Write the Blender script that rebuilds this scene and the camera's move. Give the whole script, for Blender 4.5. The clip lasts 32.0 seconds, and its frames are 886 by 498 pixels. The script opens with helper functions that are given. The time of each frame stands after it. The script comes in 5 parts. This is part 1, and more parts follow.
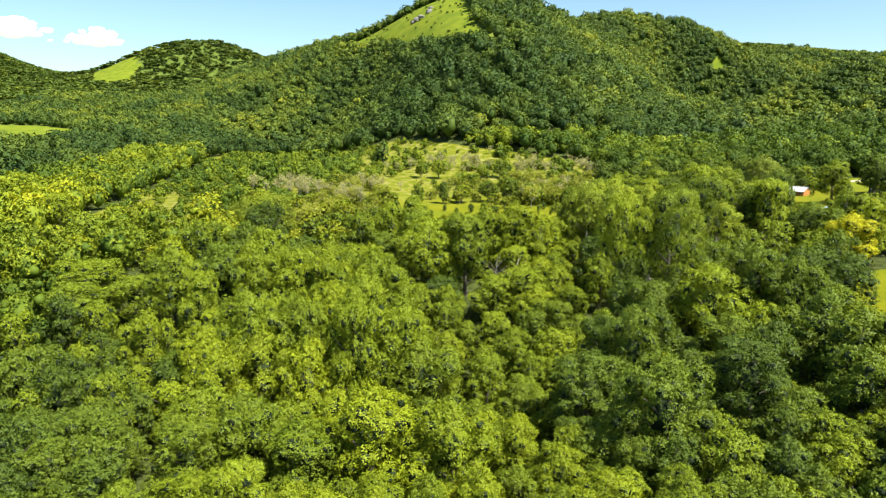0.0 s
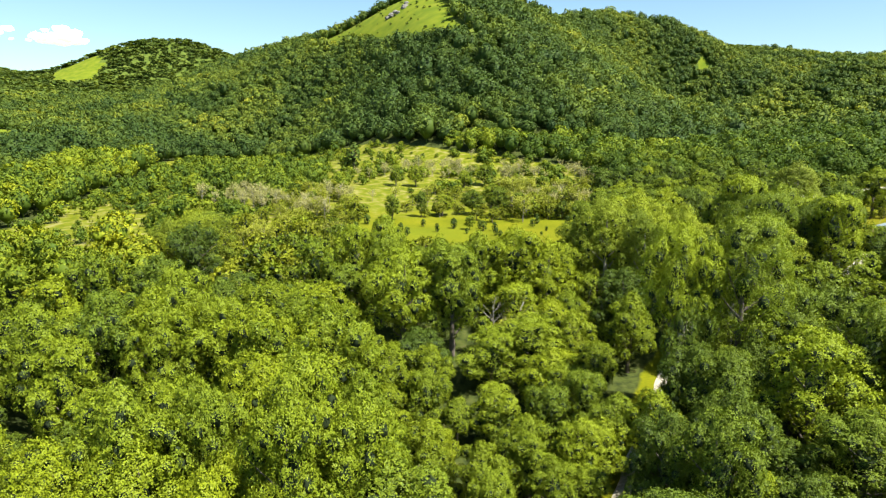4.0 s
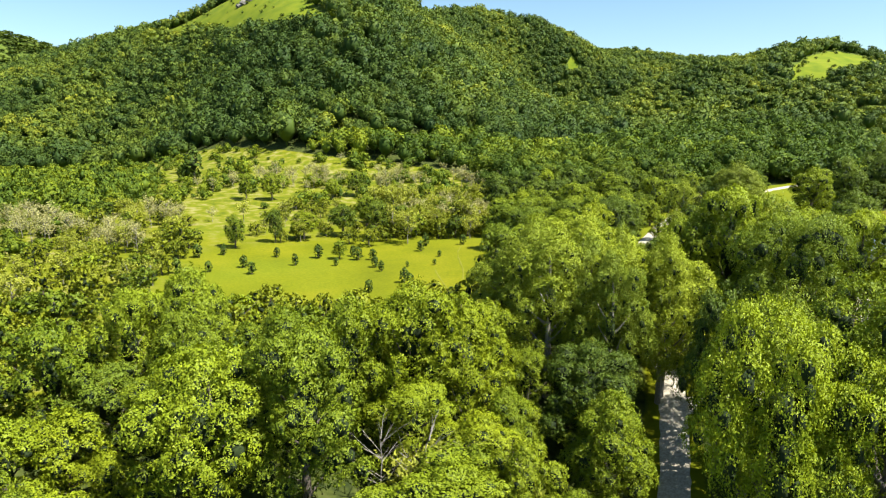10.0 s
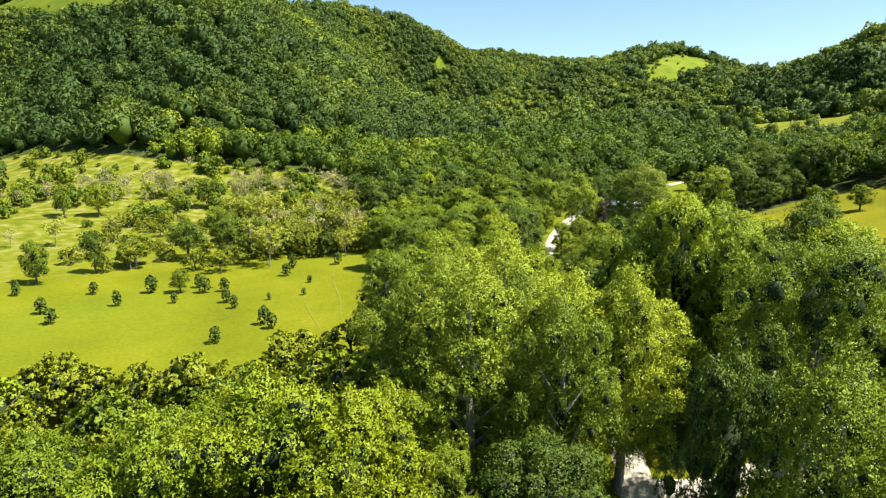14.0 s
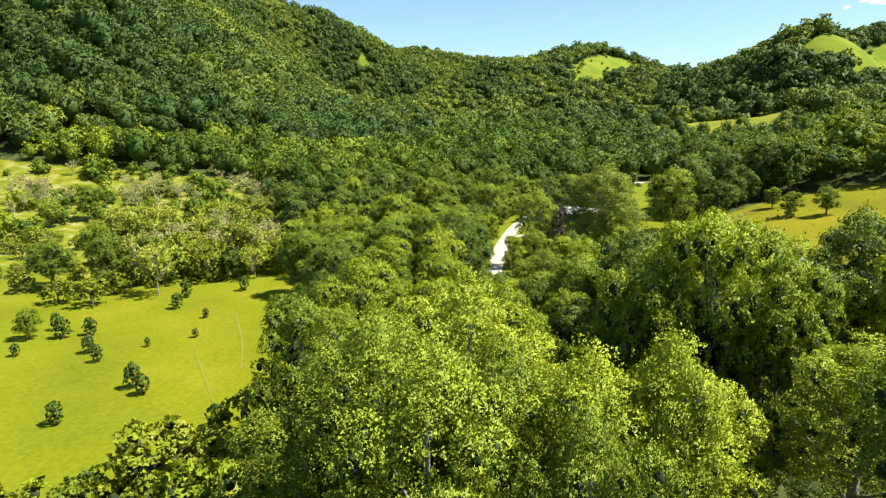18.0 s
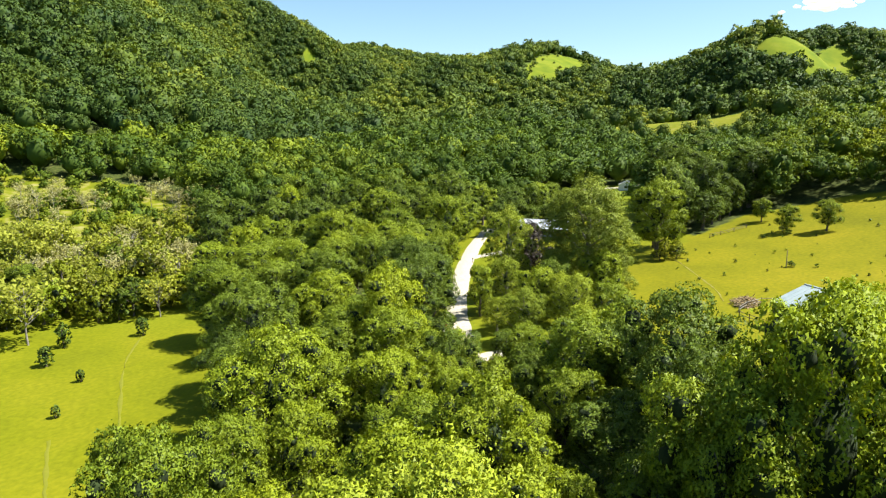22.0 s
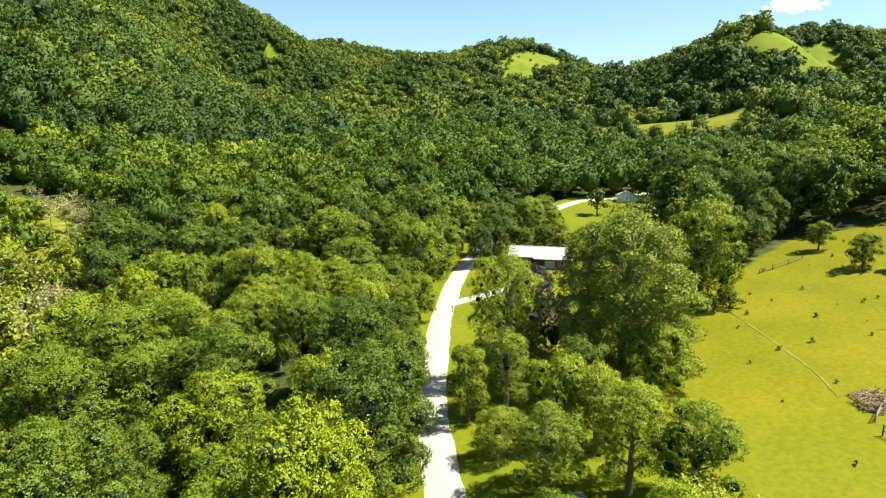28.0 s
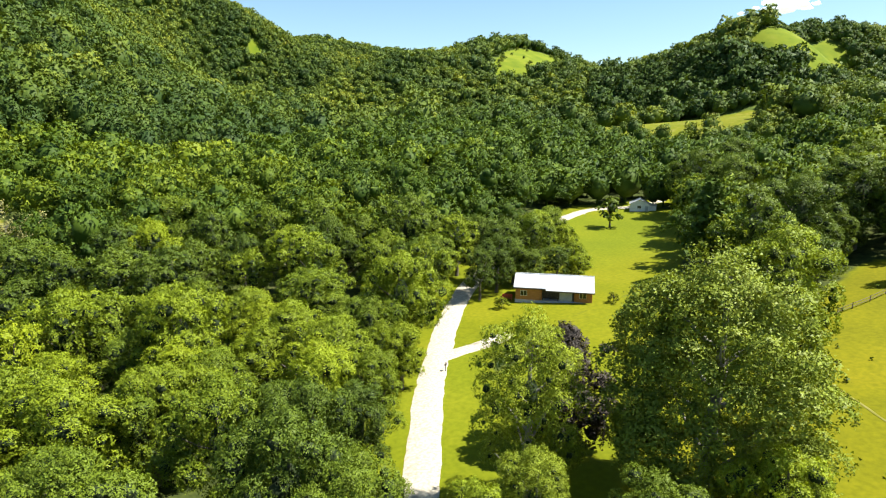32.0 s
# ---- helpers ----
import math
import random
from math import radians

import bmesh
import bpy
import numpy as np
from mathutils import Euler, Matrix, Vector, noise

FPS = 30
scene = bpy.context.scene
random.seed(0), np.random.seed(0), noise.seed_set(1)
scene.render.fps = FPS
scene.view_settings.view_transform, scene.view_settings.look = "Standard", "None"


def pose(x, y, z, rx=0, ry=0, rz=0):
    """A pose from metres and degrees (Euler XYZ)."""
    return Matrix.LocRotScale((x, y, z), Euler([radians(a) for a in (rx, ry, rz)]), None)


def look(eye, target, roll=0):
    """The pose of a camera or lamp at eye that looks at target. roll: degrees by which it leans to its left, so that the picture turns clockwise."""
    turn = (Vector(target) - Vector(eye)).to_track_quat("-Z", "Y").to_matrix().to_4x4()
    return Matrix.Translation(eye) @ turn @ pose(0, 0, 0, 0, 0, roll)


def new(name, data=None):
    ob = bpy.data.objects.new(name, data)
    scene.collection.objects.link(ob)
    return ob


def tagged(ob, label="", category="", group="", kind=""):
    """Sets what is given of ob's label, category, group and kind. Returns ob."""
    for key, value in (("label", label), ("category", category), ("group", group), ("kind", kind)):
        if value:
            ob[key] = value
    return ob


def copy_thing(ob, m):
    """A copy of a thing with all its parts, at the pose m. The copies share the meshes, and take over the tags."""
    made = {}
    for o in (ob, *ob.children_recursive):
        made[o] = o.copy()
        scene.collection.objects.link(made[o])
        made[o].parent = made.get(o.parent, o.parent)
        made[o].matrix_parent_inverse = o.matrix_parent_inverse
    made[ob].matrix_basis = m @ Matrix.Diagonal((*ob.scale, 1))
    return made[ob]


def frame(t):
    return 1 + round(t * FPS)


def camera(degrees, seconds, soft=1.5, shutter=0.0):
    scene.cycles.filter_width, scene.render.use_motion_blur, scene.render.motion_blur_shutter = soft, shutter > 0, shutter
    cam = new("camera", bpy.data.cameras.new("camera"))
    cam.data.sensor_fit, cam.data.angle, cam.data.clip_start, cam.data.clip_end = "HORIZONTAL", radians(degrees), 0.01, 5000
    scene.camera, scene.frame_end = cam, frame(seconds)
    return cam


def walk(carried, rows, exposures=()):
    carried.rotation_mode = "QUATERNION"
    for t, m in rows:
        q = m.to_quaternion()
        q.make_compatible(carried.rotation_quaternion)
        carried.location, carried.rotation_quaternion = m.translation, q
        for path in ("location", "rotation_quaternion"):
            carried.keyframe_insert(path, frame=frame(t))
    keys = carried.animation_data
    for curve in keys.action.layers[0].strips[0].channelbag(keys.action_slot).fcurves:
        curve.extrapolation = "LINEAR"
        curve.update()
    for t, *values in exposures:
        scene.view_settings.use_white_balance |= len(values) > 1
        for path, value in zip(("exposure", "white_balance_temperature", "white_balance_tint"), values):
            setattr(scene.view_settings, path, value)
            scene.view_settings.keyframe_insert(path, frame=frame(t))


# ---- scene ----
# ---- camera and its flight: seconds, x, y, z, pitch, roll, heading ----
PATH = [
    (0.0, 0.00, -0.00, 44.20, -11.74, 0.11, -0.02),
    (0.5, -0.38, 6.32, 44.12, -11.71, 0.12, -0.33),
    (1.0, -0.64, 12.66, 44.12, -11.67, 0.09, -0.60),
    (1.5, -0.89, 18.81, 44.06, -11.63, 0.16, -0.81),
    (2.0, -1.00, 24.89, 44.04, -11.61, 0.18, -1.05),
    (2.5, -1.00, 30.79, 43.91, -11.59, 0.19, -1.23),
    (3.0, -0.94, 36.76, 43.81, -11.57, 0.17, -1.44),
    (3.5, -0.75, 42.79, 43.69, -11.56, 0.16, -1.73),
    (5.5, 0.52, 66.94, 41.86, -11.45, 0.25, -3.62),
    (6.0, 0.86, 73.10, 41.73, -11.43, 0.21, -4.11),
    (6.5, 1.49, 78.96, 41.51, -11.38, 0.21, -4.91),
    (7.0, 2.30, 84.59, 41.35, -11.34, 0.14, -5.88),
    (7.5, 3.08, 89.99, 41.10, -11.30, 0.04, -7.03),
    (8.0, 3.74, 95.43, 41.03, -11.30, 0.01, -8.39),
    (8.5, 4.62, 100.38, 40.84, -11.27, -0.04, -9.29),
    (9.0, 5.41, 105.40, 40.71, -11.27, -0.11, -10.75),
    (9.5, 6.18, 110.16, 40.61, -11.28, -0.10, -12.32),
    (10.0, 6.95, 114.98, 40.63, -11.28, -0.14, -13.66),
    (10.5, 7.79, 119.58, 40.46, -11.26, -0.16, -14.77),
    (11.0, 8.62, 124.19, 40.38, -11.28, -0.18, -16.22),
    (11.5, 9.61, 128.53, 40.27, -11.28, -0.20, -17.69),
    (12.0, 10.68, 132.81, 40.04, -11.25, -0.25, -19.04),
    (12.5, 11.98, 137.07, 39.89, -11.25, -0.30, -20.34),
    (13.0, 13.28, 141.31, 39.65, -11.22, -0.33, -21.69),
    (13.5, 14.65, 145.35, 39.50, -11.22, -0.32, -23.66),
    (14.0, 16.02, 149.25, 39.39, -11.23, -0.36, -25.44),
    (14.5, 17.32, 152.92, 39.31, -11.25, -0.38, -26.93),
    (15.0, 18.68, 156.66, 39.21, -11.26, -0.33, -27.95),
    (15.5, 20.18, 160.29, 39.04, -11.26, -0.25, -28.89),
    (17.5, 27.11, 173.99, 38.31, -11.23, -0.40, -31.70),
    (18.0, 28.95, 177.51, 38.31, -11.23, -0.33, -32.22),
    (18.5, 30.97, 180.90, 38.35, -11.23, -0.30, -32.87),
    (19.0, 32.89, 184.10, 38.45, -11.25, -0.26, -33.59),
    (19.5, 35.03, 187.33, 38.51, -11.27, -0.24, -34.45),
    (20.0, 37.26, 190.69, 38.48, -11.29, -0.16, -35.61),
    (20.5, 39.51, 194.03, 38.54, -11.30, -0.17, -36.21),
    (21.0, 41.52, 197.22, 38.74, -11.32, -0.06, -36.54),
    (21.5, 43.40, 200.45, 39.05, -11.34, 0.02, -36.75),
    (22.0, 45.40, 203.60, 39.33, -11.38, 0.05, -36.85),
    (22.5, 47.61, 206.65, 39.55, -11.39, 0.09, -37.01),
    (23.0, 49.80, 209.69, 39.61, -11.36, 0.12, -37.20),
    (23.5, 51.99, 212.78, 39.77, -11.38, 0.14, -37.67),
    (24.0, 54.17, 215.70, 39.90, -11.40, 0.09, -37.86),
    (24.5, 56.30, 218.40, 39.94, -11.41, 0.09, -38.50),
    (25.0, 58.58, 221.44, 39.93, -11.40, 0.17, -39.36),
    (25.5, 60.93, 224.50, 39.81, -11.39, 0.20, -39.49),
    (27.5, 71.06, 236.61, 39.64, -11.39, 0.12, -39.38),
    (28.0, 73.59, 239.75, 39.55, -11.36, 0.12, -39.36),
    (28.5, 76.10, 242.65, 39.39, -11.39, 0.14, -39.36),
    (29.0, 78.68, 245.88, 39.34, -11.43, 0.19, -39.38),
    (29.5, 81.10, 248.85, 39.23, -11.43, 0.18, -39.40),
    (30.0, 83.62, 251.96, 39.29, -11.42, 0.18, -39.41),
    (30.5, 86.07, 254.88, 39.30, -11.43, 0.18, -39.42),
    (31.0, 88.66, 258.10, 39.34, -11.42, 0.23, -39.46),
    (31.5, 91.12, 261.12, 39.36, -11.43, 0.23, -39.50),
    (32.0, 93.79, 264.31, 39.49, -11.43, 0.24, -40.25),
]


def flown(x, y, z, pitch, roll, heading):
    q = Euler((radians(90 + pitch), 0, radians(heading))).to_matrix().to_4x4()
    return Matrix.Translation((x, y, z)) @ q @ pose(0, 0, 0, 0, 0, roll)


cam = camera(70.77, 32.0, soft=1.2)
walk(cam, [(row[0], flown(*row[1:])) for row in PATH], exposures=[(0.0, 1.25), (32.0, 1.25)])

# ---- world and sun ----
SUN_AZIMUTH, SUN_HEIGHT = radians(130), radians(58)
world = bpy.data.worlds.new("world")
scene.world = world
world.use_nodes = True
wt = world.node_tree
sky = wt.nodes.new("ShaderNodeTexSky")
sky.sky_type, sky.sun_disc = "NISHITA", False
sky.sun_elevation, sky.sun_rotation = SUN_HEIGHT, SUN_AZIMUTH
sky.air_density, sky.dust_density, sky.ozone_density = 1.0, 0.5, 1.0
tint = wt.nodes.new("ShaderNodeMix")
tint.data_type, tint.blend_type = "RGBA", "MULTIPLY"
tint.inputs[0].default_value, tint.inputs[7].default_value = 1.0, (0.84, 0.98, 1.0, 1)
wt.links.new(sky.outputs[0], tint.inputs[6])
wt.links.new(tint.outputs[2], wt.nodes["Background"].inputs[0])
wt.nodes["Background"].inputs[1].default_value = 0.078

lamp = bpy.data.lights.new("sun", "SUN")
lamp.energy, lamp.angle, lamp.color = 5.6, radians(0.53), (1.0, 0.955, 0.89)
sun = new("sun", lamp)
toward = Vector((math.sin(SUN_AZIMUTH) * math.cos(SUN_HEIGHT), math.cos(SUN_AZIMUTH) * math.cos(SUN_HEIGHT), math.sin(SUN_HEIGHT)))
sun.matrix_world = look(toward * 400, (0, 0, 0))

# ---- materials ----
def material(name, roughness=0.8, metal=0.0, specular=0.3):
    m = bpy.data.materials.new(name)
    m.use_nodes = True
    p = m.node_tree.nodes["Principled BSDF"]
    p.inputs["Roughness"].default_value, p.inputs["Metallic"].default_value = roughness, metal
    p.inputs["Specular IOR Level"].default_value = specular
    return m, m.node_tree, p


def ramp(nt, source, stops):
    r = nt.nodes.new("ShaderNodeValToRGB")
    while len(r.color_ramp.elements) < len(stops):
        r.color_ramp.elements.new(0.5)
    for e, (at, c) in zip(r.color_ramp.elements, stops):
        e.position, e.color = at, (*c, 1)
    nt.links.new(source, r.inputs[0])
    return r.outputs[0]


def grain(nt, scale, detail=4, space="Object", stretch=(1, 1, 1)):
    co, mp, n = nt.nodes.new("ShaderNodeTexCoord"), nt.nodes.new("ShaderNodeMapping"), nt.nodes.new("ShaderNodeTexNoise")
    mp.inputs["Scale"].default_value = stretch
    n.inputs["Scale"].default_value, n.inputs["Detail"].default_value = scale, detail
    nt.links.new(co.outputs[space], mp.inputs[0])
    nt.links.new(mp.outputs[0], n.inputs["Vector"])
    return n.outputs[0]


def blend(nt, a, b, factor, mode="MIX"):
    m = nt.nodes.new("ShaderNodeMix")
    m.data_type, m.blend_type = "RGBA", mode
    for value, socket in ((factor, m.inputs[0]), (a, m.inputs[6]), (b, m.inputs[7])):
        if hasattr(value, "links"):
            nt.links.new(value, socket)
        else:
            socket.default_value = value if isinstance(value, float) else (*value, 1)
    return m.outputs[2]


def sums(nt, a, b, how="ADD"):
    m = nt.nodes.new("ShaderNodeMath")
    m.operation, m.use_clamp = how, True
    for value, socket in ((a, m.inputs[0]), (b, m.inputs[1])):
        if hasattr(value, "links"):
            nt.links.new(value, socket)
        else:
            socket.default_value = value
    return m.outputs[0]


def relief(nt, p, source, strength, distance):
    b = nt.nodes.new("ShaderNodeBump")
    b.inputs["Strength"].default_value, b.inputs["Distance"].default_value = strength, distance
    nt.links.new(source, b.inputs["Height"])
    nt.links.new(b.outputs[0], p.inputs["Normal"])


def plain(name, dark, light, scale, roughness=0.8, metal=0.0, bump=0.0, stretch=(1, 1, 1), specular=0.3):
    m, nt, p = material(name, roughness, metal, specular)
    n = grain(nt, scale, 6, "Object", stretch)
    nt.links.new(ramp(nt, n, [(0.3, dark), (0.7, light)]), p.inputs["Base Color"])
    if bump:
        relief(nt, p, n, 0.6, bump)
    return m


def leafy(name, dark, light, attribute=False, glow=0.24, rough=0.5):
    """Foliage: a tone for each tree, a second one for each leaf, and light that comes through."""
    m, nt, p = material(name, rough, 0.0, 0.14)
    geo = nt.nodes.new("ShaderNodeNewGeometry")
    if attribute:
        tone = nt.nodes.new("ShaderNodeAttribute")
        tone.attribute_name = "tone"
        tree = tone.outputs["Fac"]
    else:
        tree = nt.nodes.new("ShaderNodeObjectInfo").outputs["Random"]
    leaf = sums(nt, sums(nt, geo.outputs["Random Per Island"], 0.27, "MULTIPLY"), 0.175)
    mixed = sums(nt, sums(nt, tree, 0.32, "MULTIPLY"), leaf)
    c = ramp(nt, mixed, [(0.0, dark), (0.86, light)])
    nt.links.new(c, p.inputs["Base Color"])
    t, mix = nt.nodes.new("ShaderNodeBsdfTranslucent"), nt.nodes.new("ShaderNodeMixShader")
    nt.links.new(blend(nt, c, (1.0, 0.96, 0.30), 1.0, "MULTIPLY"), t.inputs[0])
    mix.inputs[0].default_value = glow
    nt.links.new(p.outputs[0], mix.inputs[1])
    nt.links.new(t.outputs[0], mix.inputs[2])
    nt.links.new(mix.outputs[0], nt.nodes["Material Output"].inputs[0])
    return m


def wooded(name, stops, glow=0.25):
    """Foliage of whole woods: the tone of each tree runs through the given colours."""
    m, nt, p = material(name, 0.6, 0.0, 0.12)
    geo, tone = nt.nodes.new("ShaderNodeNewGeometry"), nt.nodes.new("ShaderNodeAttribute")
    tone.attribute_name = "tone"
    leaf = sums(nt, sums(nt, geo.outputs["Random Per Island"], 0.22, "MULTIPLY"), 0.07)
    c = ramp(nt, sums(nt, sums(nt, tone.outputs["Fac"], 0.66, "MULTIPLY"), leaf), stops)
    nt.links.new(c, p.inputs["Base Color"])
    t, mix = nt.nodes.new("ShaderNodeBsdfTranslucent"), nt.nodes.new("ShaderNodeMixShader")
    nt.links.new(blend(nt, c, (1.0, 0.96, 0.30), 1.0, "MULTIPLY"), t.inputs[0])
    mix.inputs[0].default_value = glow
    nt.links.new(p.outputs[0], mix.inputs[1])
    nt.links.new(t.outputs[0], mix.inputs[2])
    nt.links.new(mix.outputs[0], nt.nodes["Material Output"].inputs[0])
    return m


LEAF_DARK = leafy("leaf_dark", (0.012, 0.040, 0.013), (0.188, 0.252, 0.018))
LEAF_MID = leafy("leaf_mid", (0.020, 0.064, 0.014), (0.312, 0.378, 0.015))
LEAF_DEEP = leafy("leaf_deep", (0.022, 0.064, 0.013), (0.300, 0.370, 0.016))
LEAF_LIGHT = leafy("leaf_light", (0.042, 0.098, 0.012), (0.318, 0.368, 0.013))
LEAF_GREY = leafy("leaf_grey", (0.024, 0.062, 0.018), (0.265, 0.318, 0.034))
LEAF_GOLD = leafy("leaf_gold", (0.150, 0.165, 0.006), (0.560, 0.540, 0.020))
LEAF_PURPLE = leafy("leaf_purple", (0.012, 0.012, 0.011), (0.066, 0.054, 0.042), glow=0.12)
LEAF_SILVER = leafy("leaf_silver", (0.038, 0.090, 0.016), (0.380, 0.440, 0.028), rough=0.55)
NEEDLE = leafy("needle", (0.026, 0.056, 0.010), (0.115, 0.170, 0.020), glow=0.08, rough=0.6)
DRY_TWIG = leafy("dry_twig", (0.140, 0.165, 0.018), (0.400, 0.420, 0.055), glow=0.3, rough=0.8)
WOODS = wooded("woods_leaf", [(0.0, (0.022, 0.054, 0.012)), (0.25, (0.074, 0.120, 0.012)), (0.5, (0.183, 0.232, 0.014)), (0.75, (0.319, 0.327, 0.014)), (1.0, (0.475, 0.408, 0.015))], 0.23)
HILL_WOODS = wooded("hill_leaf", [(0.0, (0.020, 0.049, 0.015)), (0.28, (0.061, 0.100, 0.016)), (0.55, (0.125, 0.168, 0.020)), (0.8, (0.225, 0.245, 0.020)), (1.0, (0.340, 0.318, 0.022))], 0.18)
BARK = plain("bark", (0.05, 0.042, 0.032), (0.16, 0.135, 0.105), 3.0, 0.9, bump=0.05, stretch=(4, 4, 0.7))
# Inner twig masses, coloured near black for the shade between the leaves.
SHADED_TWIGS = plain("shaded_crown_twigs", (0.010, 0.019, 0.005), (0.025, 0.040, 0.008), 2.0, 0.95)
PALE_BARK = plain("pale_bark", (0.14, 0.125, 0.10), (0.32, 0.295, 0.25), 3.0, 0.9, bump=0.04, stretch=(4, 4, 0.7))


def ground_material():
    m, nt, p = material("land", 0.95, 0.0, 0.1)
    a = nt.nodes.new("ShaderNodeAttribute")
    a.attribute_name = "grass"
    b = nt.nodes.new("ShaderNodeAttribute")
    b.attribute_name = "rank"
    broad, fine, wide = grain(nt, 0.05, 5), grain(nt, 1.3, 6), grain(nt, 0.012, 3)
    mown = ramp(nt, broad, [(0.30, (0.112, 0.126, 0.003)), (0.50, (0.140, 0.150, 0.003)), (0.72, (0.176, 0.172, 0.006))])
    mown = blend(nt, mown, (0.12, 0.155, 0.007), ramp(nt, wide, [(0.45, (0, 0, 0)), (0.62, (0.55, 0.55, 0.55))]))
    mown = blend(nt, mown, ramp(nt, fine, [(0.3, (0.55, 0.62, 0.5)), (0.7, (1.1, 1.08, 1.1))]), 0.55, "MULTIPLY")
    rough = ramp(nt, grain(nt, 0.22, 6), [(0.32, (0.070, 0.095, 0.005)), (0.5, (0.130, 0.142, 0.006)), (0.68, (0.225, 0.205, 0.075))])
    c = nt.nodes.new("ShaderNodeAttribute")
    c.attribute_name = "lush"
    grass = blend(nt, mown, rough, b.outputs["Fac"])
    hill = ramp(nt, grain(nt, 0.06, 6), [(0.3, (0.085, 0.125, 0.008)), (0.6, (0.135, 0.165, 0.010)), (0.8, (0.17, 0.175, 0.03))])
    grass = blend(nt, grass, hill, c.outputs["Fac"])
    d = nt.nodes.new("ShaderNodeAttribute")
    d.attribute_name = "dry"
    grass = blend(nt, grass, (1.09, 0.97, 0.9), d.outputs["Fac"], "MULTIPLY")
    floor = ramp(nt, grain(nt, 0.6, 6), [(0.3, (0.020, 0.030, 0.008)), (0.6, (0.055, 0.070, 0.014)), (0.8, (0.085, 0.070, 0.035))])
    under = ramp(nt, grain(nt, 0.12, 6), [(0.3, (0.045, 0.075, 0.014)), (0.55, (0.085, 0.118, 0.018)), (0.75, (0.130, 0.150, 0.026))])
    floor = blend(nt, floor, under, c.outputs["Fac"])
    edge = sums(nt, sums(nt, a.outputs["Fac"], sums(nt, grain(nt, 0.25, 5), 0.5, "SUBTRACT")), 0.0)
    nt.links.new(blend(nt, floor, grass, ramp(nt, edge, [(0.35, (0, 0, 0)), (0.55, (1, 1, 1))])), p.inputs["Base Color"])
    relief(nt, p, fine, 0.35, 0.04)
    return m


LAND = ground_material()
GRAVEL = plain("gravel", (0.27, 0.24, 0.175), (0.50, 0.455, 0.35), 2.5, 0.95, bump=0.05)

DIRT = plain("worn_grass", (0.135, 0.132, 0.010), (0.180, 0.165, 0.035), 0.6, 0.95)
LEAF_SCRUB = leafy("leaf_scrub", (0.085, 0.125, 0.010), (0.335, 0.362, 0.022))

# ---- the land ----
# Height of the land: a gentle slope plus round hills (x, y, spread, rise).
SLOPE = (16.19, 20.68, 62.32)
VALLEY = [
    (150, 470, 90, -20.6),
    (300, 380, 80, -30.5),
    (220, 270, 70, -13.0),
    (100, 350, 70, -6.6),
    (20, 360, 80, -7.3),
    (350, 250, 120, 18.7),
    (500, 450, 110, -9.5),
    (0, 150, 200, -23.3),
    (-300, 400, 250, -35.1),
    (60, 130, 100, -4.9),
    (-120, 220, 120, 9.3),
    (400, 440, 60, -16.4),
    (510, 470, 60, 3.8),
    (8, 140, 40, -11.0),
    (-55, 130, 42, -9.0),
    (22, 70, 45, -6.0),
    (58, 188, 20, -7.5),
]
BLUFF = [
    (40, 960, 170, 153.9),
    (-160, 1130, 140, 22.7),
    (300, 1080, 150, 6.4),
    (500, 1120, 130, -9.3),
    (150, 780, 130, 16.3),
    (-50, 700, 130, -32.0),
    (-350, 1150, 220, -3.2),
    (-100, 850, 110, -128.6),
    (350, 800, 170, -59.6),
    (0, 540, 120, -7.1),
    (440, 1020, 80, -61.3),
    (-20, 800, 80, 70.8),
    (80, 680, 80, 42.2),
    (60, 580, 70, -2.9),
    (480, 540, 80, -5.0),
    (-500, 900, 200, -26.5),
    (200, 640, 80, -27.1),
    (400, 1100, 80, -172.3),
    (-60, 930, 80, 46.8),
    (430, 1120, 70, 160.2),
    (330, 1150, 90, 143.1),
    (500, 1080, 60, 12.7),
]
EAST_HILLS = [
    (780, 900, 110, 72.4),
    (860, 980, 140, -22.1),
    (700, 520, 110, -139.6),
    (800, 560, 150, 235.9),
    (560, 640, 130, 16.4),
    (1000, 700, 250, 3.6),
    (560, 700, 100, -58.7),
    (690, 510, 60, 103.0),
    (640, 600, 70, -25.5),
    (900, 1150, 130, 48.5),
    (620, 1250, 150, 48.5),
    (1000, 950, 150, 1.9),
    (840, 700, 110, -113.3),
    (900, 480, 150, -56.0),
    (560, 930, 110, 79.0),
    (800, 850, 60, -22.1),
    (850, 930, 70, 11.3),
    (740, 560, 70, 32.0),
    (760, 480, 80, -83.6),
    (690, 780, 80, -14.6),
    (620, 980, 80, -70.3),
    (930, 1230, 130, -51.0),
    (1250, 1150, 180, -64.7),
    (1000, 820, 100, -5.9),
]
FAR_HILLS = [
    (-1250, 2450, 330, 3.1),
    (-700, 2200, 350, 111.2),
    (-1900, 2300, 350, 279.1),
    (600, 2050, 350, 33.2),
    (1200, 1700, 350, 17.8),
    (1500, 2200, 400, -47.5),
    (-1130, 2080, 150, -15.9),
    (-800, 2350, 150, 93.5),
    (-1000, 2260, 140, 84.5),
    (-1500, 2600, 260, -99.7),
    (-1250, 2250, 180, -0.2),
    (-900, 2250, 160, -22.3),
    (-600, 2000, 260, -146.2),
    (-300, 1700, 200, 1.2),
    (700, 1700, 220, 37.8),
    (1000, 1500, 220, 51.7),
    (1000, 2100, 300, 43.6),
    (1300, 1350, 250, 62.6),
    (-250, 1300, 150, 67.2),
    (1000, 1450, 150, -75.3),
    (1250, 1400, 150, -54.3),
]


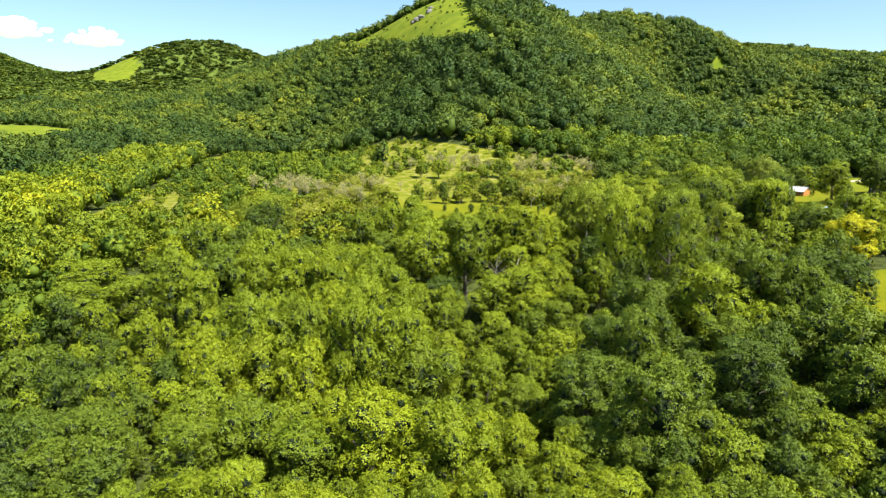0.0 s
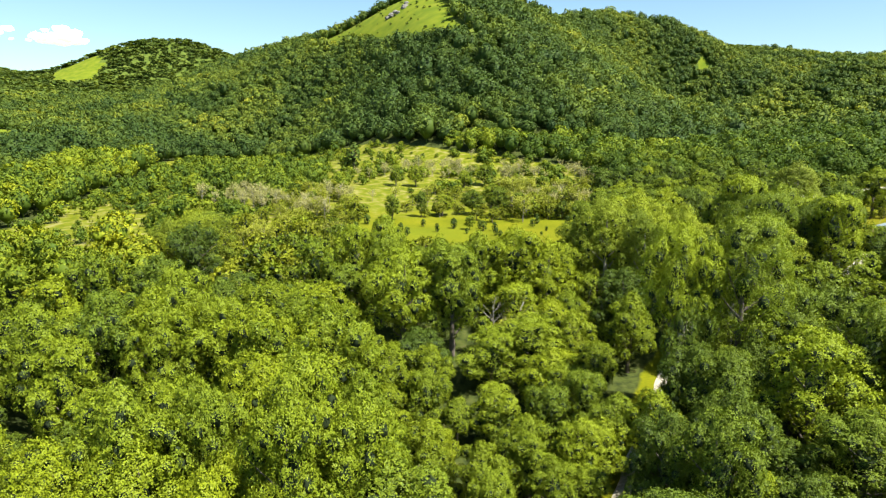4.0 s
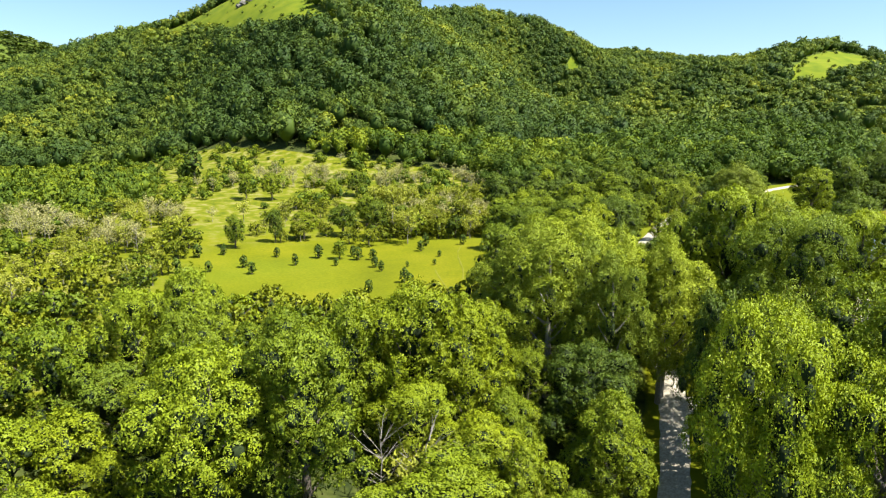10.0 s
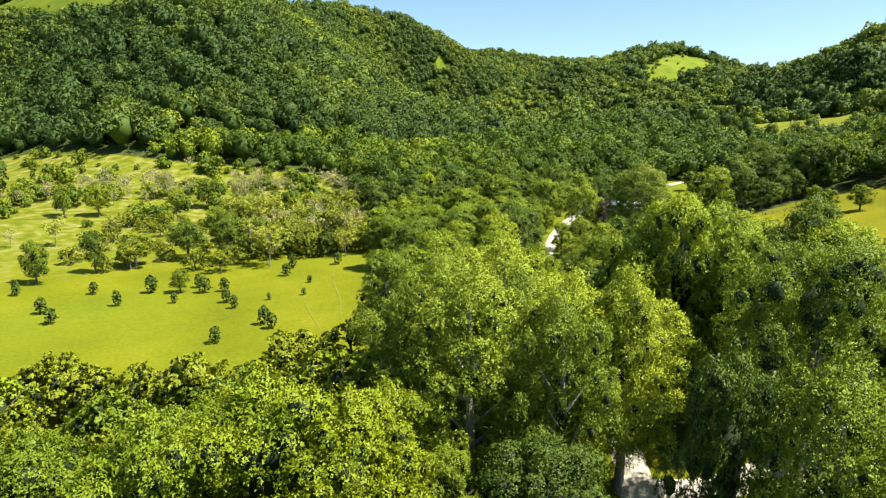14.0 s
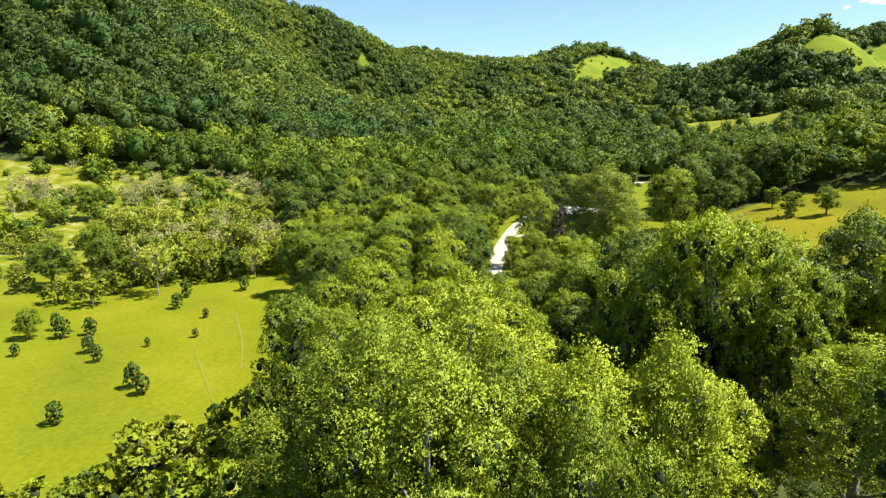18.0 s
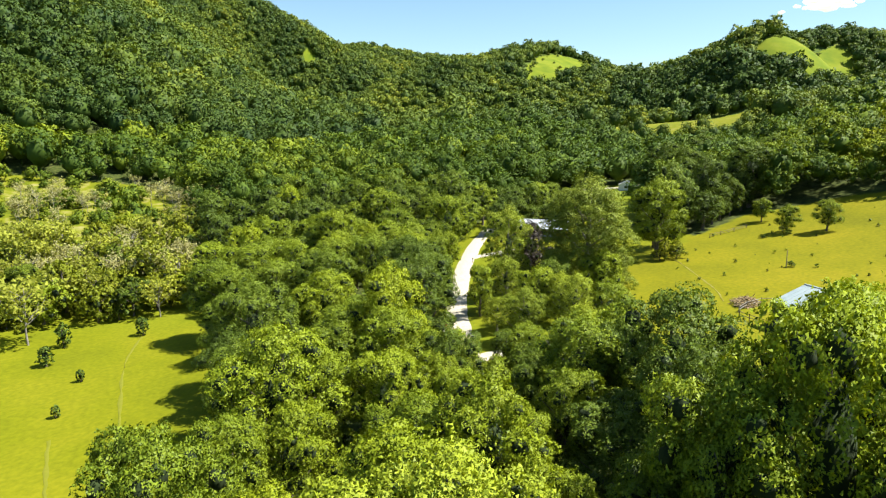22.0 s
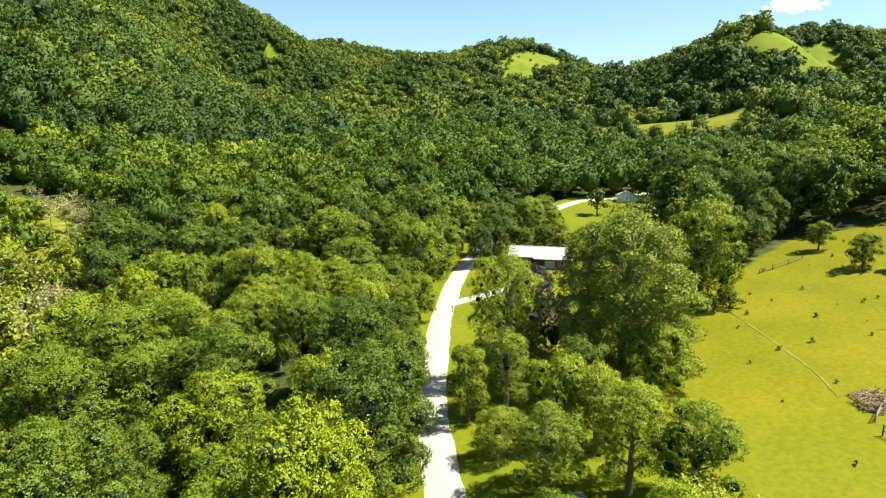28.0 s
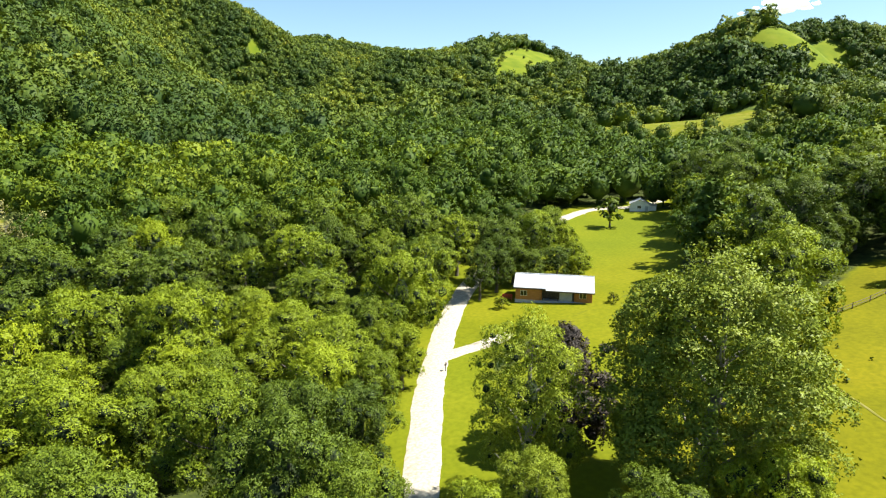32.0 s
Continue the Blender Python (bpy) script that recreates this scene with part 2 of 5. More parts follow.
def land_z(x, y):
    x, y = np.asarray(x, float), np.asarray(y, float)
    z = SLOPE[0] + SLOPE[1] * x / 1000 + SLOPE[2] * y / 1000
    for cx, cy, spread, rise in VALLEY + BLUFF + EAST_HILLS + FAR_HILLS:
        z = z + rise * np.exp(-((x - cx) ** 2 + (y - cy) ** 2) / (2 * spread**2))
    far = np.clip((np.hypot(x, y - 400) - 300) / 600, 0, 1)
    z = z + far * 2.5 * (np.sin(x / 61 + 1.3 * np.sin(y / 90)) + np.sin(y / 53 + 1.7 * np.sin(x / 80)))
    return z


def zat(x, y):
    return float(land_z(x, y))


# plan of the open ground
FIELD = [(-150, 215), (-110, 232), (-70, 250), (-38, 258), (-12, 252), (6, 240), (24, 234), (42, 240), (52, 256), (63, 268), (74, 292), (82, 340),
         (92, 375), (119, 482), (110, 514), (60, 534), (32, 546), (0, 572), (-20, 590), (-57, 624), (-107, 640), (-165, 655), (-217, 602), (-195, 480), (-188, 375), (-176, 300)]
MEADOW = [(120, 258), (124, 262), (136, 274), (138, 288), (150, 300), (166, 297), (178, 299), (214, 304), (230, 305), (246, 306), (264, 286), (272, 255), (252, 222), (200, 206), (172, 212), (160, 216), (140, 214), (134, 226), (128, 240), (122, 250)]
LAWN = [(118, 287), (136, 309), (150, 322), (164, 334), (182, 336), (199, 336), (225, 337), (256, 350), (284, 368), (306, 384), (306, 398), (292, 405), (272, 401), (246, 392), (214, 380), (192, 364), (168, 346), (146, 326), (128, 306)]
YARD = [(84, 112), (88, 127), (99, 143), (105, 158), (120, 172), (150, 176), (165, 140), (150, 104), (110, 96)]
BLUFF_TOP = [(-165, 1060), (-115, 970), (-66, 908), (-17, 800), (29, 728), (59, 715), (58, 740), (38, 782), (36, 862), (26, 930), (0, 985), (-60, 1010), (-110, 1040)]
SECOND_HILL = [(628, 800), (655, 782), (780, 815), (856, 866), (832, 892), (800, 915), (744, 893), (662, 840)]
THIRD_HILL = [(640, 515), (646, 500), (652, 484), (660, 464), (700, 448), (770, 466), (840, 508), (852, 530), (800, 536), (700, 522), (676, 527), (656, 522)]
HAY_STRIP = [(440, 506), (442, 466), (462, 440), (520, 440), (572, 452), (590, 470), (572, 495), (560, 512), (530, 535), (470, 545)]
HOUSE_YARD = [(114, 284), (122, 266), (138, 270), (150, 298), (214, 303), (220, 326), (199, 338), (150, 324), (128, 304)]
LANE = [(632, 672), (640, 688), (664, 700), (676, 706), (680, 700), (662, 690)]
LEFT_HAY = [(-640, 850), (-574, 905), (-512, 894), (-385, 675), (-401, 619), (-450, 615), (-560, 720)]
LEFT_HILL = [(-1155, 2134), (-1080, 1990), (-975, 2010), (-990, 2115), (-1042, 2205), (-1100, 2190)]
SPUR_SPOT = [(462, 1108), (455, 1098), (458, 1088), (468, 1083), (474, 1090), (470, 1101)]
ROAD = [(25, 128), (37, 147), (47, 164), (52, 173), (58.5, 185.5), (65, 196), (72, 208), (79, 224), (92, 254), (104, 274), (112, 286), (120, 298), (131, 312), (146, 329), (162, 345), (183, 363), (200, 374), (225, 388), (250, 399), (274, 407), (292, 409), (306, 401), (322, 398)]
SIDE_ROAD = [(70, 204), (80, 199), (96, 197), (112, 203), (119, 213), (128, 222), (136, 231)]
STUB = [(108, 280), (116, 278), (122, 275)]
DRIVE = [(155, 339), (164, 338), (172, 338)]


def inside(poly, x, y):
    x, y = np.asarray(x, float), np.asarray(y, float)
    hit = np.zeros(x.shape, bool)
    for (ax, ay), (bx, by) in zip(poly, poly[1:] + poly[:1]):
        if ay != by:
            hit ^= ((ay > y) != (by > y)) & (x < (bx - ax) * (y - ay) / (by - ay) + ax)
    return hit


def away(line, x, y):
    """Distance from a line of points."""
    x, y = np.asarray(x, float), np.asarray(y, float)
    best = np.full(x.shape, 1e9)
    for (ax, ay), (bx, by) in zip(line, line[1:]):
        f = np.clip(((x - ax) * (bx - ax) + (y - ay) * (by - ay)) / ((bx - ax) ** 2 + (by - ay) ** 2), 0, 1)
        best = np.minimum(best, np.hypot(x - ax - f * (bx - ax), y - ay - f * (by - ay)))
    return best


FRONT = [(-75, 205), (-40, 214), (0, 214), (16, 226), (46, 232), (50, 262), (20, 250), (-10, 262), (-60, 268)]
OPEN = [FIELD, FRONT, MEADOW, LAWN, YARD, BLUFF_TOP, SECOND_HILL, THIRD_HILL, HAY_STRIP, HOUSE_YARD, LANE, LEFT_HAY, LEFT_HILL, SPUR_SPOT]


def is_open(x, y, margin=0.0):
    hit = (away(ROAD, x, y) < np.where(np.asarray(y) < 268, np.where((np.asarray(y) > 158) & (np.asarray(y) < 212), 5.0, 1.0), np.where((np.asarray(y) > 296) & (np.asarray(y) < 338), 2.6, 4.2)) + margin) | (away(SIDE_ROAD, x, y) < 1.5 + margin) | (away(STUB, x, y) < 2.5 + margin) | (away(DRIVE, x, y) < 3 + margin)
    for poly in OPEN:
        hit |= inside(poly, x, y)
        if margin:
            hit |= away(poly + poly[:1], x, y) < margin
    return hit


def bulk_mesh(name, verts, faces, mat, tone=None, smooth=False, normals=None):
    """A mesh straight from arrays; all faces have as many corners."""
    me = bpy.data.meshes.new(name)
    verts, faces = np.asarray(verts, np.float32), np.asarray(faces, np.int32)
    k = faces.shape[1]
    me.vertices.add(len(verts))
    me.vertices.foreach_set("co", verts.ravel())
    me.loops.add(faces.size)
    me.loops.foreach_set("vertex_index", faces.ravel())
    me.polygons.add(len(faces))
    me.polygons.foreach_set("loop_start", np.arange(0, faces.size, k, dtype=np.int32))
    me.polygons.foreach_set("use_smooth", np.full(len(faces), smooth or normals is not None))
    me.update(calc_edges=True)
    me.materials.append(mat)
    if tone is not None:
        me.attributes.new("tone", "FLOAT", "POINT").data.foreach_set("value", np.asarray(tone, np.float32))
    if normals is not None:
        me.normals_split_custom_set_from_vertices(np.asarray(normals, np.float32))
    return me


def make_land():
    u = np.linspace(-1, 1, 421)
    warp = lambda c, a, b: c + a * u + b * u**5
    xs, ys = warp(60, 620, 3600), warp(330, 620, 3800)
    gx, gy = np.meshgrid(xs, ys)
    gz = land_z(gx, gy)
    n = len(u)
    idx = np.arange(n * n).reshape(n, n)
    faces = np.stack([idx[:-1, :-1], idx[:-1, 1:], idx[1:, 1:], idx[1:, :-1]], -1).reshape(-1, 4)
    me = bulk_mesh("ground", np.stack([gx, gy, gz], -1).reshape(-1, 3), faces, LAND, smooth=True)
    grass = np.zeros(gx.shape)
    for poly in OPEN:
        edge = away(poly + poly[:1], gx, gy)
        grass = np.maximum(grass, np.clip(0.5 + np.where(inside(poly, gx, gy), edge, -edge) / 6, 0, 1))
    for line, wide in ((ROAD, 4.0), (ROAD[1:5], 5.5), ([q for q in ROAD if q[1] > 264], 8.0), (SIDE_ROAD, 3.0), (STUB, 3.0), (DRIVE, 3.5)):
        grass = np.maximum(grass, np.clip(0.5 + (wide - away(line, gx, gy)) / 4, 0, 1))
    rank = np.clip((gy - 350 - 0.25 * gx) / 60, 0, 1) * inside(FIELD, gx, gy) * 0.9
    rank = np.maximum(rank, inside(FIELD, gx, gy) * np.clip((-20 - gx) / 40, 0, 1) * 0.8)
    rank = np.maximum(rank, 0.3 * (gy > 650))
    rank = np.maximum(rank, 0.5 * inside(HAY_STRIP, gx, gy))
    rank = np.maximum(rank, 0.9 * inside(FRONT, gx, gy))
    lush = 1.0 * ((gy > 650) | (gx > 400)) * (1 - 0.75 * inside(HAY_STRIP, gx, gy))
    for key, values in (("grass", grass), ("rank", rank), ("lush", lush), ("dry", 1.0 * inside(MEADOW, gx, gy) + 0.5 * inside(HAY_STRIP, gx, gy))):
        me.attributes.new(key, "FLOAT", "POINT").data.foreach_set("value", values.ravel().astype(np.float32))
    return tagged(new("ground", me), "rolling valley land with yellow-green grass and shaded forest floor", "ground", kind="structure")


make_land()


def smooth_line(points, step=1.5):
    """A Catmull-Rom line through the points, at even steps."""
    p = np.array([points[0], *points, points[-1]], float)
    out = []
    for a, b, c, d in zip(p, p[1:], p[2:], p[3:]):
        for t in np.arange(0, 1, step / max(np.hypot(*(c - b)), step)):
            out.append(0.5 * (2 * b + (c - a) * t + (2 * a - 5 * b + 4 * c - d) * t**2 + (3 * b - a - 3 * c + d) * t**3))
    return np.array(out + [p[-1]])


def strip(name, points, half, mat, lift, label, category, wobble=0.25, seed=3):
    line = smooth_line(points)
    d = np.gradient(line, axis=0)
    d /= np.hypot(d[:, 0], d[:, 1])[:, None]
    side = np.stack([d[:, 1], -d[:, 0]], 1)
    rng = np.random.default_rng(seed)
    k = np.arange(len(line))
    half = half * (1 + 0.12 * np.clip((215 - line[:, 1]) / 30, 0, 1))
    wl = half + wobble * (np.sin(k * 0.31 + 1) + 0.6 * np.sin(k * 0.83)) + rng.normal(0, 0.08, len(k))
    wr = half + wobble * (np.sin(k * 0.27 + 4) + 0.6 * np.sin(k * 0.71 + 2)) + rng.normal(0, 0.08, len(k))
    across = [-wl, -wl * 0.6, 0 * wl, wr * 0.6, wr]
    verts = []
    for o, h in zip(across, (-0.10, 0.06, 0.12, 0.06, -0.10)):
        xy = line + side * o[:, None]
        verts.append(np.c_[xy, land_z(xy[:, 0], xy[:, 1]) + lift + h * np.minimum(1.0, half / 1.5)])
    v = np.stack(verts, 1)
    n = len(line)
    idx = np.arange(n * 5).reshape(n, 5)
    faces = np.stack([idx[:-1, :-1], idx[:-1, 1:], idx[1:, 1:], idx[1:, :-1]], -1).reshape(-1, 4)
    return tagged(new(name, bulk_mesh(name, v.reshape(-1, 3), faces, mat, smooth=True)), label, category, kind="structure")


strip("road", ROAD, 2.15, GRAVEL, 0.12, "pale sunlit gravel lane winding between trees", "road", 0.13)
strip("side_road", SIDE_ROAD, 1.9, GRAVEL, 0.10, "pale gravel farm track branching from the lane", "road", seed=5)
strip("track_mouth", STUB, 1.8, GRAVEL, 0.13, "pale gravel mouth of a field track", "road", seed=8)
strip("driveway", DRIVE, 1.7, GRAVEL, 0.11, "short pale gravel driveway towards the cabin", "road", seed=6)
strip("meadow_path", [(187, 293.5), (182, 287), (177, 281), (169, 272), (162, 266)], 0.15, DIRT, 0.05, "faint trodden path across the grazed meadow", "path", 0.10, 10)

TRAIL = plain("worn_trail", (0.124, 0.134, 0.004), (0.148, 0.150, 0.008), 0.8, 0.95)
strip("field_trail", [(46.5, 266), (47, 276), (48, 289), (49.5, 300)], 0.2, TRAIL, 0.05, "faint pale trail worn into the mown field", "path", 0.12, 14)
strip("field_trail", [(53.8, 283), (57.4, 296.6), (61, 314), (64.5, 329), (69.6, 341)], 0.2, TRAIL, 0.05, "faint pale trail worn into the mown field", "path", 0.12, 15)

# ---- trees ----
def unit(v):
    return v / np.maximum(np.linalg.norm(v, axis=-1, keepdims=True), 1e-9)


def leaf_quads(centre, normal, size, rng, aspect=1.7, spread=0.6):
    """Pointed leaf sprays: a triangle at each centre, leaning about its normal."""
    n = len(centre)
    nrm = unit(normal + rng.normal(0, spread, (n, 3)))
    a = unit(np.cross(nrm, rng.normal(0, 1, (n, 3))))
    b = np.cross(nrm, a)
    s = (size * rng.uniform(0.6, 1.4, n))[:, None]
    skew = rng.uniform(-0.25, 0.25, (n, 1)) * s
    tip = centre + a * s * aspect * 0.6 - nrm * s * 0.12
    left, right = centre - a * s * aspect * 0.4 + b * (s * 0.62 + skew), centre - a * s * aspect * 0.4 - b * (s * 0.62 - skew)
    verts = np.stack([left, right, tip], 1).reshape(-1, 3)
    return verts, np.arange(3 * n).reshape(n, 3)


def halves(f):
    """Quads as triangles."""
    return np.concatenate([f[:, (0, 1, 2)], f[:, (0, 2, 3)]])


def lobed_crown(rng, radius, tall, base, lobes, count, leaf, droop=0.0, ragged=0.16, core=True, spread=0.6, clump=1, lobe=(0.20, 0.40), heart=0.62, tuft=0.062, inner=0.70, tilt=0.0):
    """A crown made of many lobes: leaves first, then inner twig masses that carry the crown's shade colour. Returns
    verts, faces, the leaves' share of both, and soft normals.
    """
    sway = rng.uniform(0, 6.28, 2)
    centres, sizes = [(0, 0, base + tall * 0.5)], [(radius * heart, tall * 0.46)]
    for k in range(lobes):
        ang, h = k * 2.4 + rng.uniform(-0.5, 0.5), rng.uniform(0.12, 0.88)
        reach = radius * (1 + 0.16 * math.sin(2 * ang + sway[0]) + 0.14 * math.sin(3 * ang + 4 * h + sway[1])) * (0.80 * math.sin(math.pi * min(max(0.16 + 0.78 * h, 0.05), 0.97)) ** 0.7) * rng.uniform(0.7, 1.05)
        size = radius * rng.uniform(*lobe)
        centres.append((reach * math.cos(ang), reach * math.sin(ang), base + tall * h - droop * reach * 0.25))
        sizes.append((size, size * rng.uniform(0.75, 1.05)))
    centres, sizes = np.array(centres), np.array(sizes)
    weight = sizes[:, 0] * sizes[:, 1]
    per = max(1, int(round(clump)))
    pick = rng.choice(len(centres), int(count / per * 2.4), p=weight / weight.sum())
    d = unit(rng.normal(0, 1, (len(pick), 3)) + (0, 0, 0.55))
    ext = np.c_[sizes[pick, 0], sizes[pick, 0], sizes[pick, 1]]
    pts = centres[pick] + d * ext * (1 + rng.normal(0, ragged, (len(pick), 1)))
    nrm = unit(d / ext)
    deep = np.full(len(pts), 9.0)
    for c, s in zip(centres, sizes):
        deep = np.minimum(deep, np.linalg.norm((pts - c) / (s[0], s[0], s[1]), axis=1))
    keep = np.where(deep > 0.84)[0][: int(count / per)]
    pts, nrm = np.repeat(pts[keep], per, 0), np.repeat(unit(nrm[keep] + (0, 0, 0.12) + tilt * rng.normal(0, 1, (len(keep), 3))), per, 0)
    if per > 1:
        off = rng.normal(0, 1, pts.shape)
        off -= 0.55 * nrm * (off * nrm).sum(1, keepdims=True)
        pts = pts + off * radius * tuft
    verts, faces = leaf_quads(pts, nrm, np.full(len(pts), leaf), rng, spread=spread)
    leaves = (len(verts), len(faces))
    whole = unit((pts - (0, 0, base + tall * 0.35)) / (radius, radius, tall * 0.6))
    soft = [np.repeat(unit(nrm + 0.32 * whole + rng.normal(0, 0.25, pts.shape)), 3, 0)]
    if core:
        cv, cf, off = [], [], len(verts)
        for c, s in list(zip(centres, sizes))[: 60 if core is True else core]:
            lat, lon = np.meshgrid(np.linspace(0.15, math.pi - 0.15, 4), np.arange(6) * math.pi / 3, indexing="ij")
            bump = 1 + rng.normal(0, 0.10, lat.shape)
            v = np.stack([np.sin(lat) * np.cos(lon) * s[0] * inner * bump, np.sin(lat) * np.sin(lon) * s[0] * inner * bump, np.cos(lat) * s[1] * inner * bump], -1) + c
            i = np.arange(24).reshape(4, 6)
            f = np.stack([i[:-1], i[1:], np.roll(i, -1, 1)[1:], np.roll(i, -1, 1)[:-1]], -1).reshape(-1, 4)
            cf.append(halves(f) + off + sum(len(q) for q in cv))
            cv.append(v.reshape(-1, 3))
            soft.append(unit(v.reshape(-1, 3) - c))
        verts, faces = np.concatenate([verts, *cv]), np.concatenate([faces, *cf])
    return verts, faces, leaves, np.concatenate(soft)


def tube(points, radii, sides=6):
    """A bent, tapered limb as quads."""
    p = np.array(points, float)
    d = unit(np.gradient(p, axis=0))
    a = unit(np.cross(d, (0.31, 0.95, 0.05)))
    b = np.cross(d, a)
    ang = np.arange(sides) * 2 * math.pi / sides
    v = p[:, None] + np.array(radii)[:, None, None] * (a[:, None] * np.cos(ang)[None, :, None] + b[:, None] * np.sin(ang)[None, :, None])
    i = np.arange(len(p) * sides).reshape(len(p), sides)
    f = np.stack([i[:-1], np.roll(i, -1, 1)[:-1], np.roll(i, -1, 1)[1:], i[1:]], -1).reshape(-1, 4)
    return v.reshape(-1, 3), f


def joined(pieces):
    verts, faces, off = [], [], 0
    for v, f in pieces:
        verts.append(v)
        faces.append(f + off)
        off += len(v)
    return np.concatenate(verts), np.concatenate(faces)


def trunk_pieces(rng, height, radius, crown_base, thick, limbs=7):
    lean = rng.normal(0, 0.03, 2)
    spine = [(lean[0] * h + 0.15 * math.sin(h), lean[1] * h, h) for h in np.linspace(-0.6, height * 0.8, 8)]
    out = [tube(spine, np.linspace(thick * 1.25, thick * 0.25, 8), 8)]
    for k in range(limbs):
        h = crown_base * 0.8 + (height * 0.58 - crown_base * 0.8) * (k + 0.5) / limbs
        ang, reach = k * 2.4 + rng.uniform(-0.4, 0.4), radius * rng.uniform(0.45, 0.7)
        run = [(lean[0] * h + reach * s * math.cos(ang), lean[1] * h + reach * s * math.sin(ang), h + reach * (0.55 * s + 0.25 * s * s)) for s in np.linspace(0, 1, 5)]
        out.append(tube(run, np.linspace(thick * 0.42, thick * 0.08, 5), 5))
    return out


def part(name, me, parent, label=""):
    ob = new(name, me)
    ob.parent = parent
    return tagged(ob, label)


def broad_tree(name, seed, height, radius, lobes, count, leaf, leaf_mat, bark=BARK, base=0.16, droop=0.0, spread=0.48, limbs=7, ragged=0.09, clump=9, lobe=(0.12, 0.27), heart=0.46, inner=0.48, core=True):
    """A broad-leaved tree: an Empty at its foot with a trunk and a crown."""
    rng = np.random.default_rng(seed)
    tree = new(name)
    v, f = joined(trunk_pieces(rng, height, radius, height * base, 0.022 * height + 0.05, limbs))
    part("trunk", bulk_mesh("trunk", v, f, bark, smooth=True), tree)
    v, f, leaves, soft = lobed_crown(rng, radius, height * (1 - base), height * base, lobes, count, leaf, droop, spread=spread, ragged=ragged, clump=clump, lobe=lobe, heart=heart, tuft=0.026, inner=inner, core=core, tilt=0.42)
    v[:, :2] *= radius / np.percentile(np.hypot(v[:, 0], v[:, 1]), 98)
    v[:, 2] *= height / v[:, 2].max()
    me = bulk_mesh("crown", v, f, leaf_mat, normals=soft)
    me.materials.append(SHADED_TWIGS)
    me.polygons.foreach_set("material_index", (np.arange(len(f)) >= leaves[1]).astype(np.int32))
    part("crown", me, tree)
    return tree


def conifer(name, seed, height, radius, tiers, per, leaf, mat=NEEDLE, base=0.06, open_top=1.0):
    """A conifer: a straight trunk and tiers of drooping sprays."""
    rng = np.random.default_rng(seed)
    tree = new(name)
    v, f = tube([(0, 0, h) for h in np.linspace(-0.3, height * 0.97, 6)], np.linspace(0.02 * height + 0.03, 0.02, 6), 7)
    part("trunk", bulk_mesh("trunk", v, f, BARK, smooth=True), tree)
    pts, nrm = [], []
    for k in range(tiers):
        h = base + (0.99 - base) * (k / (tiers - 1)) ** 0.9
        r = radius * (1 - h) ** open_top * rng.uniform(0.8, 1.12) + 0.06 * radius
        n = max(int(per * (r / radius + 0.12)), 6)
        ang, s = rng.uniform(0, 2 * math.pi, n), np.sqrt(rng.uniform(0.12, 1, n))
        bough = 1 + 0.22 * np.cos(ang * 5 + k * 1.7)
        rr = r * s * bough
        pts.append(np.stack([rr * np.cos(ang), rr * np.sin(ang), height * h - rr * 0.28 + rng.normal(0, 0.03 * height, n)], 1))
        nrm.append(np.stack([np.cos(ang) * 0.5, np.sin(ang) * 0.5, np.full(n, 0.8)], 1))
    v, f = leaf_quads(np.concatenate(pts), np.concatenate(nrm), np.full(sum(map(len, pts)), leaf), rng, aspect=2.3, spread=0.45)
    part("crown", bulk_mesh("crown", v, f, mat), tree)
    return tree


def put(proto, x, y, scale, turn, squash=1.0, sink=0.0):
    own = proto.scale
    m = Matrix.LocRotScale((x, y, zat(x, y) - sink), Euler((0, 0, turn)), (scale / own.x, scale / own.y, scale * squash / own.z))
    return copy_thing(proto, m)


def park(proto, x, y, scale, turn, squash=1.0):
    """Sets the prototype itself down in its place."""
    proto.matrix_basis = Matrix.LocRotScale((x, y, zat(x, y)), Euler((0, 0, turn)), (scale, scale, scale * squash))
    return proto


def bulk_trees(name, variants, x, y, scale, tone, turn, squash, mat, label, category):
    """Many trees in one mesh."""
    vs, fs, ts, ns, off = [], [], [], [], 0
    which = np.arange(len(x)) % len(variants)
    z = land_z(x, y)
    for k, (v, f, leaves, soft) in enumerate(variants):
        s = which == k
        n = int(s.sum())
        if not n:
            continue
        c, w = np.cos(turn[s])[:, None], np.sin(turn[s])[:, None]
        px = x[s][:, None] + scale[s][:, None] * (c * v[:, 0] - w * v[:, 1])
        py = y[s][:, None] + scale[s][:, None] * (w * v[:, 0] + c * v[:, 1])
        pz = z[s][:, None] + scale[s][:, None] * squash[s][:, None] * v[:, 2]
        vs.append(np.stack([px, py, pz], -1).reshape(-1, 3))
        fs.append((f[None] + (np.arange(n) * len(v))[:, None, None]).reshape(-1, 3) + off)
        # Cores and stems get half the tone: shade within the crown, as colour.
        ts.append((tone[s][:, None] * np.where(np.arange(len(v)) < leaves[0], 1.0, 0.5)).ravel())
        ns.append(np.stack([c * soft[:, 0] - w * soft[:, 1], w * soft[:, 0] + c * soft[:, 1], np.tile(soft[:, 2], (n, 1))], -1).reshape(-1, 3))
        off += n * len(v)
    me = bulk_mesh(name, np.concatenate(vs), np.concatenate(fs), mat, np.concatenate(ts), normals=np.concatenate(ns))
    return tagged(new(name, me), label, category, kind="stuff")


